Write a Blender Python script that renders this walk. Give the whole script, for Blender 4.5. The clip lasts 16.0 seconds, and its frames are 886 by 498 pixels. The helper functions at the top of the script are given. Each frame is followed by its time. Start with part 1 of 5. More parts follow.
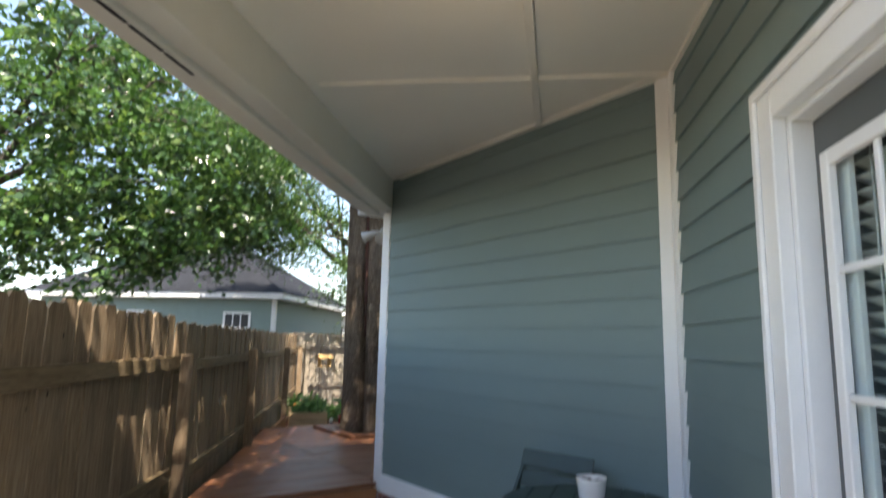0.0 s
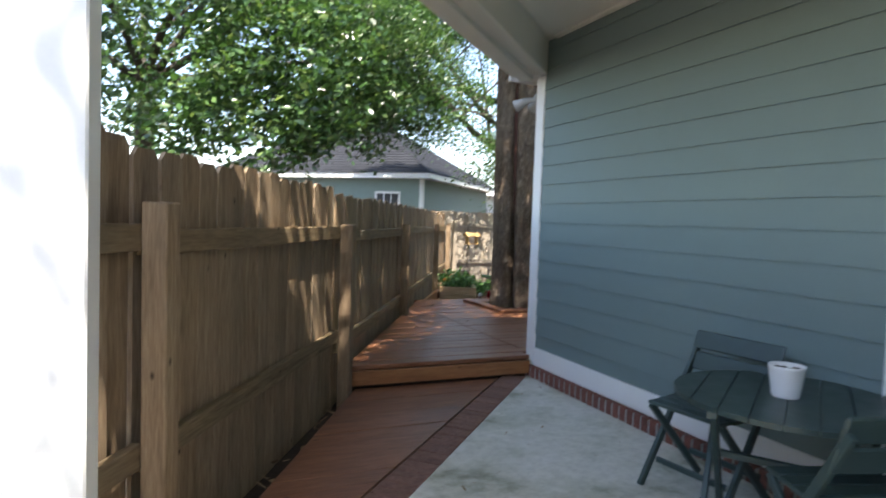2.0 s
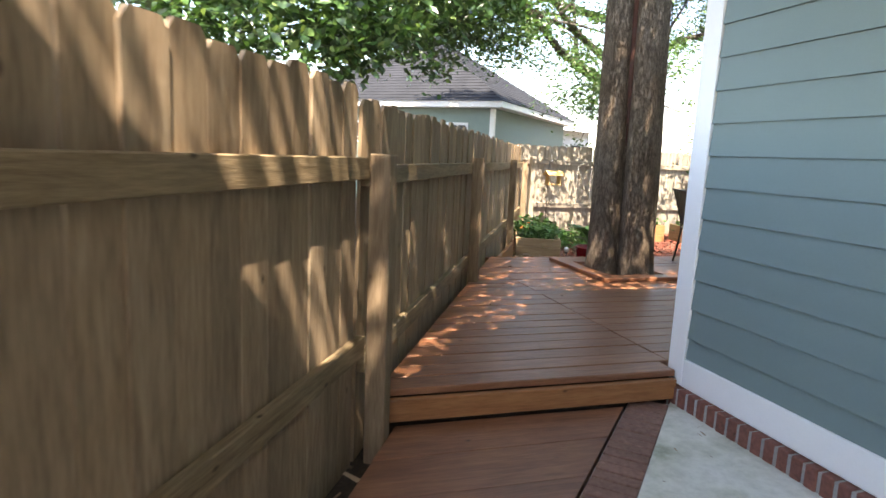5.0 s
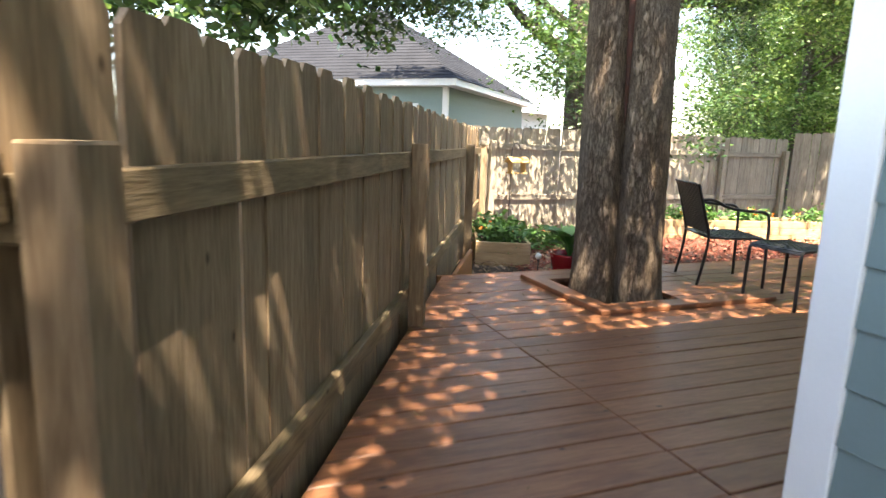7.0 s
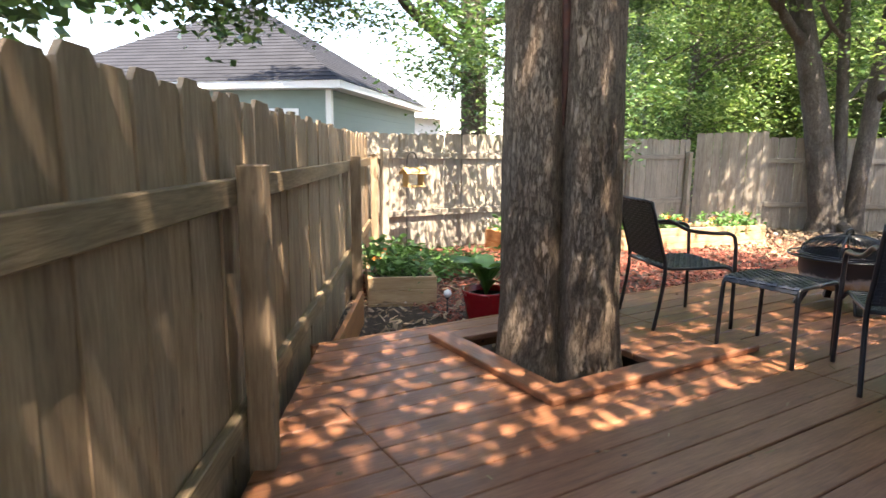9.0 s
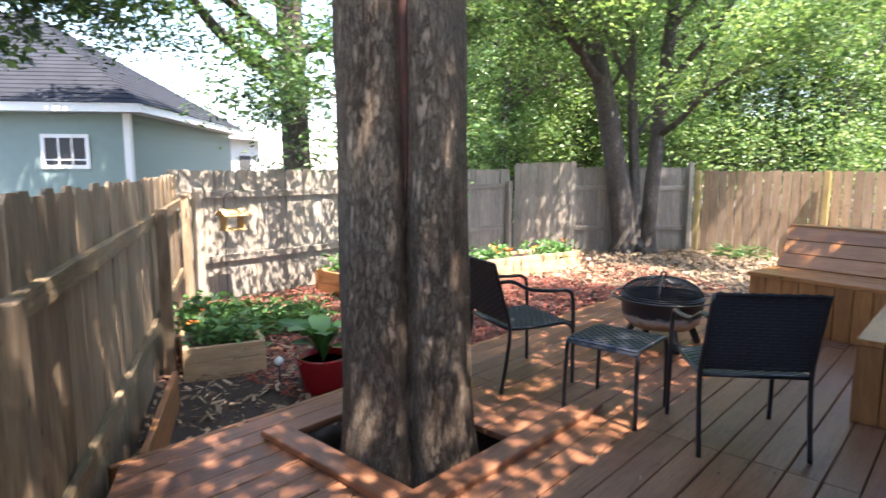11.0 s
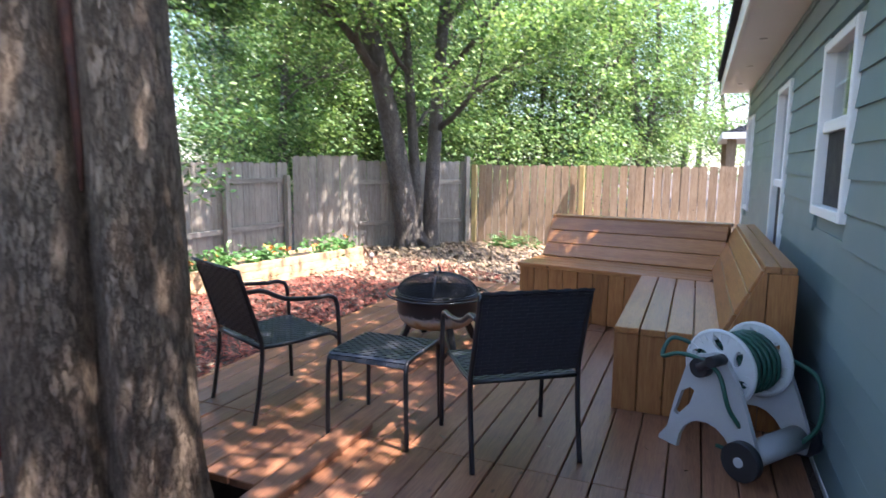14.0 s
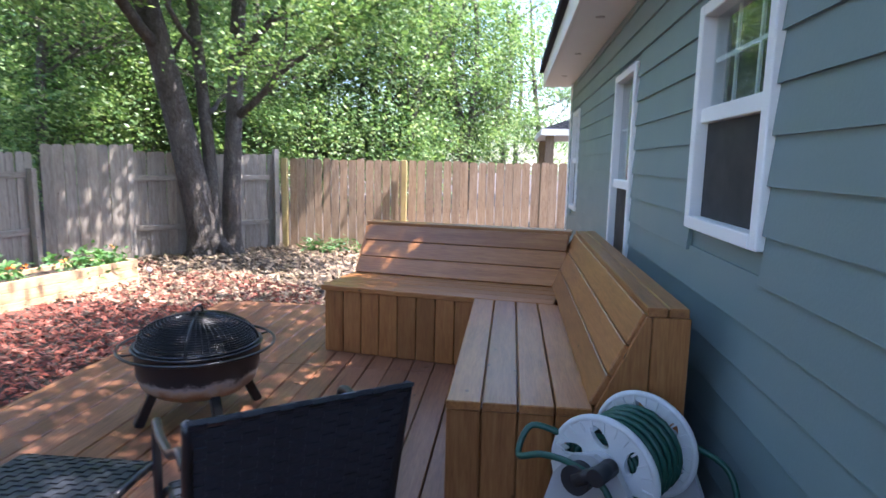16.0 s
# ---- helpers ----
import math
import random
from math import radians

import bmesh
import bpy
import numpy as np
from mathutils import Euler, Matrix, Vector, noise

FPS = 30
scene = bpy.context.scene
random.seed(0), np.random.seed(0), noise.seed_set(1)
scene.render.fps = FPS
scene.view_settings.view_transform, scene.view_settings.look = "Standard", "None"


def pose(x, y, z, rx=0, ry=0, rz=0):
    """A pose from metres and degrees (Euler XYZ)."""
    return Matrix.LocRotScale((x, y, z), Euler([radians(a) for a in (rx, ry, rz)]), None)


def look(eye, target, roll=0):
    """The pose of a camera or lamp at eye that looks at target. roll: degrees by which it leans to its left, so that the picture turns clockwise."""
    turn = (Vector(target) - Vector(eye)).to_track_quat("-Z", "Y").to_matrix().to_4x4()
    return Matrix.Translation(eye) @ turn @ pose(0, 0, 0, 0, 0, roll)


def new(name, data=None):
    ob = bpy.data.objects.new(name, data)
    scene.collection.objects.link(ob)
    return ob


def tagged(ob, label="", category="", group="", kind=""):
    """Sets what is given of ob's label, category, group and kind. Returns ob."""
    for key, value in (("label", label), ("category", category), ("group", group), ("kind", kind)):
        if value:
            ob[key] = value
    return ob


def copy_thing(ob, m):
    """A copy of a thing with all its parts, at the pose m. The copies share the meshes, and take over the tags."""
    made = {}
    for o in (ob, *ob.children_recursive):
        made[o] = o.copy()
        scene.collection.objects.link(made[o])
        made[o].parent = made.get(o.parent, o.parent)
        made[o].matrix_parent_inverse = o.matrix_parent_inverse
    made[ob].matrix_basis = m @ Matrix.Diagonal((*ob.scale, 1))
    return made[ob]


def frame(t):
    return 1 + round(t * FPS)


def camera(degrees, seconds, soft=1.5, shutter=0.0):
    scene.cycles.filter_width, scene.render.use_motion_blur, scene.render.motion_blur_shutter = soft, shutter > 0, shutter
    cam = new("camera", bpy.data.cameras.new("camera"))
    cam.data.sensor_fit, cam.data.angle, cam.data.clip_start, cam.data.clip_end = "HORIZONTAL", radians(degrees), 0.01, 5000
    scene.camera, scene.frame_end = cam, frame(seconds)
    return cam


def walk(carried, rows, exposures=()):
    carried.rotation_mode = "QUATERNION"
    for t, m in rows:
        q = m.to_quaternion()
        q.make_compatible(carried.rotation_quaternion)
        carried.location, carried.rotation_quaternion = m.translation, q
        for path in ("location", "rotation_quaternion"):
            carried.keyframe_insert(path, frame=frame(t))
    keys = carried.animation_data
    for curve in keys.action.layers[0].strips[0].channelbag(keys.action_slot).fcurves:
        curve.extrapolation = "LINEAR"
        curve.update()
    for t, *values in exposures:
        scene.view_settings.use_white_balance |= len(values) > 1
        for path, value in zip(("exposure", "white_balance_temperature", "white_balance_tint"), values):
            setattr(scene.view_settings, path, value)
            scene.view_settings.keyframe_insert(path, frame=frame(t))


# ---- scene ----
cam = camera(73.0, 16.0, shutter=0.4)
EXPOSURES = [(0, 1.85, 7000, 13), (1.2, 1.85, 6900, 12), (2.0, 2.05, 6800, 13), (3.5, 2.25, 7000, 15), (4.2, 2.55, 7350, 16), (6.5, 2.87, 7600, 13), (8.2, 3.02, 7700, 17), (10.3, 2.78, 6850, 18), (13, 2.85, 6300, 20), (16, 2.63, 5850, 22)]
PATH = [
    (0, (-2.78, -4.705, 1.18), (-1.615, -3.11, 1.493), 1.3),
    (0.5, (-2.841, -4.687, 1.219), (-1.674, -3.18, 1.824), 3.1),
    (1, (-2.83, -4.701, 1.234), (-1.695, -3.141, 1.761), 2.2),
    (1.5, (-2.796, -4.646, 1.163), (-1.849, -2.889, 1.28), 1.4),
    (2, (-2.73, -4.443, 1.118), (-1.951, -2.603, 1.026), 2.0),
    (2.5, (-2.652, -4.232, 1.101), (-2.108, -2.33, 0.809), 1.1),
    (3, (-2.622, -3.979, 1.066), (-2.166, -2.059, 0.74), 2.1),
    (3.5, (-2.539, -3.678, 1.054), (-2.114, -1.743, 0.783), 4.3),
    (4, (-2.409, -3.333, 1.08), (-2.051, -1.38, 0.838), 3.4),
    (4.2, (-2.377, -3.208, 1.075), (-1.948, -1.269, 0.834), 3.1),
    (6.3, (-1.688, -1.611, 1.08), (-1.064, 0.242, 0.661), 3.1),
    (6.5, (-1.637, -1.469, 1.086), (-1.018, 0.393, 0.701), 2.5),
    (7, (-1.5, -1.074, 1.084), (-0.79, 0.762, 0.733), 2.0),
    (7.5, (-1.327, -0.717, 1.09), (-0.657, 1.143, 0.787), 2.9),
    (8, (-1.18, -0.375, 1.085), (-0.386, 1.431, 0.757), 2.1),
    (8.2, (-1.097, -0.258, 1.048), (-0.255, 1.529, 0.732), 1.6),
    (10.3, (-0.727, 0.531, 1.338), (0.532, 2.047, 1.0), 1.2),
    (10.5, (-0.709, 0.529, 1.358), (0.59, 2.018, 1.048), 1.2),
    (11, (-0.692, 0.507, 1.387), (0.768, 1.847, 1.119), 0.2),
    (11.5, (-0.658, 0.516, 1.389), (0.928, 1.704, 1.119), 0.2),
    (12, (-0.637, 0.51, 1.385), (1.043, 1.561, 1.114), 0.1),
    (12.5, (-0.628, 0.501, 1.381), (1.113, 1.446, 1.104), 0.4),
    (13, (-0.598, 0.502, 1.366), (1.162, 1.405, 1.066), -1.7),
    (13.5, (-0.393, 0.533, 1.361), (1.415, 1.363, 1.161), -0.0),
    (14, (-0.155, 0.615, 1.345), (1.67, 1.385, 1.067), 0.5),
    (14.5, (0.093, 0.736, 1.348), (1.998, 1.264, 1.045), 0.4),
    (15, (0.386, 0.755, 1.351), (2.323, 1.179, 1.09), 1.2),
    (15.5, (0.731, 0.769, 1.352), (2.691, 1.099, 1.127), 1.2),
    (16, (1.048, 0.774, 1.354), (3.015, 0.994, 1.065), 1.2),
]
walk(cam, [(t, look(eye, target, roll)) for t, eye, target, roll in PATH], EXPOSURES)

# ---- daylight: high sun over the house, through the crowns ----
SUN_EL, SUN_AZ = radians(63), radians(189)      # azimuth from +y, clockwise
world = bpy.data.worlds.new("sky")
scene.world = world
world.use_nodes = True
wn, wl = world.node_tree.nodes, world.node_tree.links
sky = wn.new("ShaderNodeTexSky")
sky.sky_type, sky.sun_disc = "NISHITA", False
sky.sun_elevation, sky.sun_rotation = SUN_EL, SUN_AZ
wl.new(sky.outputs[0], wn["Background"].inputs[0])
wn["Background"].inputs[1].default_value = 0.15
sun = new("sun", bpy.data.lights.new("sun", "SUN"))
sun.data.energy, sun.data.angle, sun.data.color = 5.0, radians(0.53), (1.0, 0.95, 0.86)
sun_from = Vector((math.sin(SUN_AZ) * math.cos(SUN_EL), math.cos(SUN_AZ) * math.cos(SUN_EL), math.sin(SUN_EL)))
sun.matrix_world = look(sun_from * 40, (0, 0, 0))

# ---- materials ----


def nodes_of(name):
    m = bpy.data.materials.new(name)
    m.use_nodes = True
    return m, m.node_tree.nodes, m.node_tree.links, m.node_tree.nodes["Principled BSDF"]


def coords(n, l, scale=(1, 1, 1), shift=True):
    """Object coordinates, scaled, moved by a random amount for every object."""
    tc, mp = n.new("ShaderNodeTexCoord"), n.new("ShaderNodeMapping")
    mp.inputs["Scale"].default_value = scale
    l.new(tc.outputs["Object"], mp.inputs[0])
    if shift:
        info, mul = n.new("ShaderNodeObjectInfo"), n.new("ShaderNodeVectorMath")
        mul.operation = "SCALE"
        mul.inputs[0].default_value = (37.0, 53.0, 71.0)
        l.new(info.outputs["Random"], mul.inputs["Scale"])
        l.new(mul.outputs[0], mp.inputs["Location"])
    return mp.outputs[0]


def noise_tex(n, l, vec, scale, detail=4.0, rough=0.6, distort=0.0):
    t = n.new("ShaderNodeTexNoise")
    t.inputs["Scale"].default_value, t.inputs["Detail"].default_value = scale, detail
    t.inputs["Roughness"].default_value, t.inputs["Distortion"].default_value = rough, distort
    l.new(vec, t.inputs["Vector"])
    return t.outputs["Fac"]


def ramp(n, l, fac, stops):
    r = n.new("ShaderNodeValToRGB")
    e = r.color_ramp.elements
    while len(e) < len(stops):
        e.new(0.5)
    for k, (p, c) in enumerate(stops):
        e[k].position, e[k].color = p, (*c, 1) if len(c) == 3 else c
    l.new(fac, r.inputs[0])
    return r.outputs[0]


def mixed(n, l, fac, a, b, mode="MIX"):
    m = n.new("ShaderNodeMix")
    m.data_type, m.blend_type = "RGBA", mode
    for sock, val in ((m.inputs[0], fac), (m.inputs[6], a), (m.inputs[7], b)):
        if isinstance(val, bpy.types.NodeSocket):
            l.new(val, sock)
        else:
            sock.default_value = val if isinstance(val, float) else (*val, 1)
    return m.outputs[2]


def bumped(n, l, bsdf, fac, strength, dist=0.01):
    b = n.new("ShaderNodeBump")
    b.inputs["Strength"].default_value, b.inputs["Distance"].default_value = strength, dist
    l.new(fac, b.inputs["Height"])
    l.new(b.outputs[0], bsdf.inputs["Normal"])


def plain(name, col, rough=0.5, metal=0.0, vary=0.12, scale=6.0, bump=0.1, fine=90.0, spec=0.5):
    """Paint, metal or plastic: a colour with soft stains and a fine relief."""
    m, n, l, b = nodes_of(name)
    v = coords(n, l)
    big, small = noise_tex(n, l, v, scale), noise_tex(n, l, v, fine, 3)
    lo = tuple(c * (1 - vary) for c in col)
    hi = tuple(min(1, c * (1 + vary)) for c in col)
    c = ramp(n, l, big, [(0.3, lo), (0.7, hi)])
    c = mixed(n, l, 0.25, c, ramp(n, l, small, [(0.35, lo), (0.65, hi)]))
    l.new(c, b.inputs["Base Color"])
    l.new(ramp(n, l, big, [(0.3, (rough * 0.85,) * 3), (0.7, (min(1, rough * 1.15),) * 3)]), b.inputs["Roughness"])
    b.inputs["Metallic"].default_value = metal
    b.inputs["Specular IOR Level"].default_value = spec
    bumped(n, l, b, small, bump, 0.004)
    return m


def wood(name, dark, mid, light, axis="x", rough=0.6, knots=True, grain=1.0, bump=0.35, stain=(0.5, 0.5, 0.5), stain_amount=0.3, spec=0.4):
    """Sawn timber with its grain along one axis of the object."""
    m, n, l, b = nodes_of(name)
    k = {"x": (0.09, 1, 1), "y": (1, 0.09, 1), "z": (1, 1, 0.09)}[axis]
    v = coords(n, l, tuple(s * grain for s in k))
    g1 = noise_tex(n, l, v, 26, 5, 0.6, 0.6)
    g2 = noise_tex(n, l, v, 120, 3, 0.6)
    c = ramp(n, l, g1, [(0.25, dark), (0.5, mid), (0.75, light)])
    c = mixed(n, l, 0.35, c, ramp(n, l, g2, [(0.35, dark), (0.65, light)]))
    v2 = coords(n, l)
    big = noise_tex(n, l, v2, 2.2, 4, 0.6)
    c = mixed(n, l, stain_amount, c, mixed(n, l, 1.0, c, ramp(n, l, big, [(0.3, stain), (0.7, (1.0, 1.0, 1.0))]), "MULTIPLY"))
    if knots:
        kv = coords(n, l, tuple(0.55 if s < 1 else 1.0 for s in k))
        vo = n.new("ShaderNodeTexVoronoi")
        vo.inputs["Scale"].default_value = 7.5
        l.new(kv, vo.inputs["Vector"])
        kf = ramp(n, l, vo.outputs["Distance"], [(0.025, (1.0,) * 3), (0.085, (0.0,) * 3)])
        c = mixed(n, l, kf, c, tuple(x * 0.35 for x in dark))
    info = n.new("ShaderNodeObjectInfo")
    c = mixed(n, l, 1.0, c, ramp(n, l, info.outputs["Random"], [(0.0, (0.74, 0.72, 0.7)), (0.5, (0.95, 0.95, 0.95)), (1.0, (1.0, 0.96, 0.9))]), "MULTIPLY")
    l.new(c, b.inputs["Base Color"])
    b.inputs["Roughness"].default_value = rough
    b.inputs["Specular IOR Level"].default_value = spec
    bumped(n, l, b, mixed(n, l, 0.5, g1, g2), bump, 0.006)
    return m


def speckled(name, stops, scale=30.0, rough=0.9, bump=0.6, dist=0.01, big=1.5, big_stops=((0.3, (0.6, 0.6, 0.6)), (0.7, (1.0, 1.0, 1.0)))):
    """Earth, stone, concrete, bark chips: grain in several colours over large stains."""
    m, n, l, b = nodes_of(name)
    v = coords(n, l)
    f = noise_tex(n, l, v, scale, 6, 0.7)
    c = ramp(n, l, f, list(stops))
    g = noise_tex(n, l, v, big, 5, 0.6)
    c = mixed(n, l, 1.0, c, ramp(n, l, g, list(big_stops)), "MULTIPLY")
    l.new(c, b.inputs["Base Color"])
    b.inputs["Roughness"].default_value = rough
    bumped(n, l, b, f, bump, dist)
    return m


def island_mat(name, stops, rough=0.7, translucent=0.0, spec=0.3):
    """For many small loose pieces: each has its own colour."""
    m, n, l, b = nodes_of(name)
    geo = n.new("ShaderNodeNewGeometry")
    c = ramp(n, l, geo.outputs["Random Per Island"], list(stops))
    l.new(c, b.inputs["Base Color"])
    b.inputs["Roughness"].default_value = rough
    b.inputs["Specular IOR Level"].default_value = spec
    if translucent:
        tr, mx = n.new("ShaderNodeBsdfTranslucent"), n.new("ShaderNodeMixShader")
        mx.inputs[0].default_value = translucent
        l.new(mixed(n, l, 1.0, c, (1.0, 1.0, 0.62), "MULTIPLY"), tr.inputs[0])
        l.new(b.outputs[0], mx.inputs[1])
        l.new(tr.outputs[0], mx.inputs[2])
        l.new(mx.outputs[0], n["Material Output"].inputs[0])
    return m


def clear_glass(name, tint=(0.9, 0.95, 0.95), rough=0.0):
    m, n, l, b = nodes_of(name)
    gl, tp, fr, mx = n.new("ShaderNodeBsdfGlossy"), n.new("ShaderNodeBsdfTransparent"), n.new("ShaderNodeLayerWeight"), n.new("ShaderNodeMixShader")
    pw, ma = n.new("ShaderNodeMath"), n.new("ShaderNodeMath")
    pw.operation, ma.operation = "POWER", "MULTIPLY_ADD"
    pw.inputs[1].default_value, ma.inputs[1].default_value, ma.inputs[2].default_value = 5.0, 0.95, 0.045
    gl.inputs["Roughness"].default_value = rough
    tp.inputs[0].default_value = (*tint, 1)
    fr.inputs[0].default_value = 0.5
    l.new(fr.outputs["Facing"], pw.inputs[0])
    l.new(pw.outputs[0], ma.inputs[0])
    l.new(ma.outputs[0], mx.inputs[0])
    l.new(tp.outputs[0], mx.inputs[1])
    l.new(gl.outputs[0], mx.inputs[2])
    l.new(mx.outputs[0], n["Material Output"].inputs[0])
    return m


siding_green = plain("siding_green", (0.165, 0.225, 0.225), 0.55, vary=0.06, bump=0.15, scale=1.5)
siding_pale = plain("siding_pale", (0.2, 0.27, 0.25), 0.6, vary=0.08)
white_paint = plain("white_paint", (0.8, 0.8, 0.79), 0.45, vary=0.04, scale=2.0, bump=0.06)
ceiling_paint = plain("ceiling_paint", (0.76, 0.73, 0.66), 0.6, vary=0.04, scale=1.2, bump=0.06)
beam_paint = plain("beam_paint", (0.66, 0.66, 0.6), 0.5, vary=0.05, scale=2.0)
door_paint = plain("door_paint", (0.09, 0.1, 0.1), 0.45, vary=0.1)
concrete = speckled("concrete", [(0.3, (0.54, 0.525, 0.465)), (0.55, (0.67, 0.65, 0.585)), (0.75, (0.74, 0.72, 0.66))], 16, 0.8, 0.15, 0.004, 2.2, ((0.33, (0.42, 0.43, 0.34)), (0.42, (0.76, 0.78, 0.7)), (0.52, (0.93, 0.94, 0.9)), (0.7, (1.0, 1.0, 1.0))))
brick_red = speckled("brick_red", [(0.3, (0.13, 0.05, 0.038)), (0.6, (0.25, 0.095, 0.068)), (0.8, (0.34, 0.17, 0.12))], 40, 0.85, 0.4, 0.004)
brick_edge = speckled("brick_edge", [(0.3, (0.17, 0.085, 0.062)), (0.6, (0.27, 0.145, 0.105)), (0.8, (0.36, 0.22, 0.17))], 40, 0.85, 0.4, 0.004)
mortar = speckled("mortar", [(0.3, (0.3, 0.29, 0.27)), (0.7, (0.45, 0.44, 0.41))], 60, 0.9, 0.3, 0.003)
deck_wood = wood("deck_wood", (0.15, 0.058, 0.029), (0.285, 0.122, 0.062), (0.39, 0.19, 0.102), "x", 0.44, stain=(0.5, 0.42, 0.36), stain_amount=0.6, spec=0.5)
deck_fascia = wood("deck_fascia", (0.2, 0.08, 0.03), (0.33, 0.14, 0.055), (0.42, 0.2, 0.085), "x", 0.5)
bench_wood_x = wood("bench_wood", (0.25, 0.088, 0.024), (0.43, 0.172, 0.05), (0.54, 0.25, 0.085), "x", 0.36, spec=0.5)
bench_wood_z = wood("bench_wood_upright", (0.23, 0.08, 0.022), (0.4, 0.158, 0.046), (0.5, 0.23, 0.078), "z", 0.45, spec=0.4)
fence_wood = wood("fence_wood", (0.16, 0.108, 0.066), (0.3, 0.215, 0.138), (0.42, 0.325, 0.215), "z", 0.75, bump=0.5, spec=0.2)
fence_rail = wood("fence_rail", (0.12, 0.085, 0.05), (0.22, 0.165, 0.1), (0.32, 0.245, 0.155), "x", 0.75, bump=0.5, spec=0.2)
fence_grey = wood("fence_grey", (0.17, 0.145, 0.115), (0.3, 0.265, 0.215), (0.42, 0.38, 0.32), "z", 0.8, bump=0.5, spec=0.2)
fence_grey_rail = wood("fence_grey_rail", (0.17, 0.145, 0.115), (0.3, 0.265, 0.215), (0.42, 0.38, 0.32), "x", 0.8, bump=0.5, spec=0.2)
fence_new = wood("fence_new", (0.19, 0.12, 0.075), (0.36, 0.25, 0.17), (0.5, 0.38, 0.27), "z", 0.75, spec=0.2)
post_yellow = wood("post_yellow", (0.36, 0.26, 0.1), (0.5, 0.37, 0.15), (0.6, 0.46, 0.2), "z", 0.7)
planter_wood = wood("planter_wood", (0.34, 0.21, 0.105), (0.5, 0.34, 0.185), (0.6, 0.44, 0.26), "x", 0.6)
soil = speckled("soil", [(0.3, (0.035, 0.025, 0.018)), (0.6, (0.075, 0.052, 0.036)), (0.8, (0.13, 0.095, 0.065))], 45, 0.95, 0.8, 0.02)
mulch_chips = island_mat("mulch_chips", [(0.0, (0.08, 0.022, 0.015)), (0.35, (0.2, 0.052, 0.032)), (0.6, (0.28, 0.085, 0.055)), (0.8, (0.15, 0.06, 0.04)), (1.0, (0.36, 0.17, 0.12))], 0.85)
dry_leaves = island_mat("dry_leaves", [(0.0, (0.12, 0.075, 0.042)), (0.4, (0.26, 0.18, 0.11)), (0.75, (0.4, 0.3, 0.2)), (1.0, (0.2, 0.16, 0.08))], 0.8)
leaf_dark = island_mat("leaf_dark", [(0.0, (0.025, 0.065, 0.02)), (0.5, (0.055, 0.125, 0.038)), (0.8, (0.1, 0.2, 0.06)), (1.0, (0.2, 0.29, 0.1))], 0.3, 0.4, 0.8)
leaf_light = island_mat("leaf_light", [(0.0, (0.05, 0.11, 0.036)), (0.45, (0.12, 0.215, 0.07)), (0.8, (0.23, 0.34, 0.12)), (1.0, (0.36, 0.44, 0.22))], 0.42, 0.48, 0.45)
leaf_plant = island_mat("leaf_plant", [(0.0, (0.035, 0.1, 0.025)), (0.5, (0.07, 0.18, 0.04)), (1.0, (0.16, 0.3, 0.09))], 0.45, 0.25, 0.5)
flower_orange = island_mat("flower_orange", [(0.0, (0.6, 0.12, 0.02)), (1.0, (0.7, 0.25, 0.04))], 0.6)
black_metal = plain("black_metal", (0.012, 0.012, 0.014), 0.35, 0.0, 0.2, bump=0.08)
shingle_grey = plain("shingle_grey", (0.024, 0.026, 0.031), 0.95, vary=0.3, scale=2.0, bump=0.5, fine=60, spec=0.1)


def bark_mat(name, dark, mid, light, plates=30.0):
    """Furrowed bark: long broken plates, flaking grain, lichen-grey and red-brown stains."""
    m, n, l, b = nodes_of(name)
    v = coords(n, l, (1, 1, 0.3), False)
    wob, nz, sc = n.new("ShaderNodeVectorMath"), n.new("ShaderNodeTexNoise"), n.new("ShaderNodeVectorMath")
    wob.operation, sc.operation = "ADD", "SCALE"
    nz.inputs["Scale"].default_value, nz.inputs["Detail"].default_value = 22, 6
    nz.inputs["Roughness"].default_value = 0.75
    sc.inputs["Scale"].default_value = 0.13
    l.new(v, nz.inputs["Vector"])
    l.new(nz.outputs["Color"], sc.inputs[0])
    l.new(v, wob.inputs[0])
    l.new(sc.outputs[0], wob.inputs[1])
    vo = n.new("ShaderNodeTexVoronoi")
    vo.feature = "DISTANCE_TO_EDGE"
    vo.inputs["Scale"].default_value = plates
    l.new(wob.outputs[0], vo.inputs["Vector"])
    f = noise_tex(n, l, coords(n, l, (1, 1, 0.55), False), 75, 7, 0.78)
    mid_f = noise_tex(n, l, v, 24, 6, 0.7, 0.8)
    crack = ramp(n, l, vo.outputs["Distance"], [(0.0, (0.0,) * 3), (0.11, (0.75,) * 3), (0.3, (1.0,) * 3)])
    c = ramp(n, l, f, [(0.3, dark), (0.5, mid), (0.72, light)])
    c = mixed(n, l, 0.5, c, ramp(n, l, mid_f, [(0.3, dark), (0.5, mid), (0.7, light)]))
    c = mixed(n, l, crack, mixed(n, l, 0.7, c, tuple(x * 0.6 for x in dark)), c)
    big = noise_tex(n, l, coords(n, l, (1, 1, 0.5), False), 3.0, 5)
    c = mixed(n, l, 1.0, c, ramp(n, l, big, [(0.3, (0.66, 0.6, 0.55)), (0.5, (0.95, 0.92, 0.9)), (0.7, (1.0, 1.0, 1.0))]), "MULTIPLY")
    l.new(c, b.inputs["Base Color"])
    b.inputs["Roughness"].default_value = 0.9
    b.inputs["Specular IOR Level"].default_value = 0.2
    h = mixed(n, l, 0.5, crack, mixed(n, l, 0.5, f, mid_f))
    bumped(n, l, b, h, 1.0, 0.03)
    return m


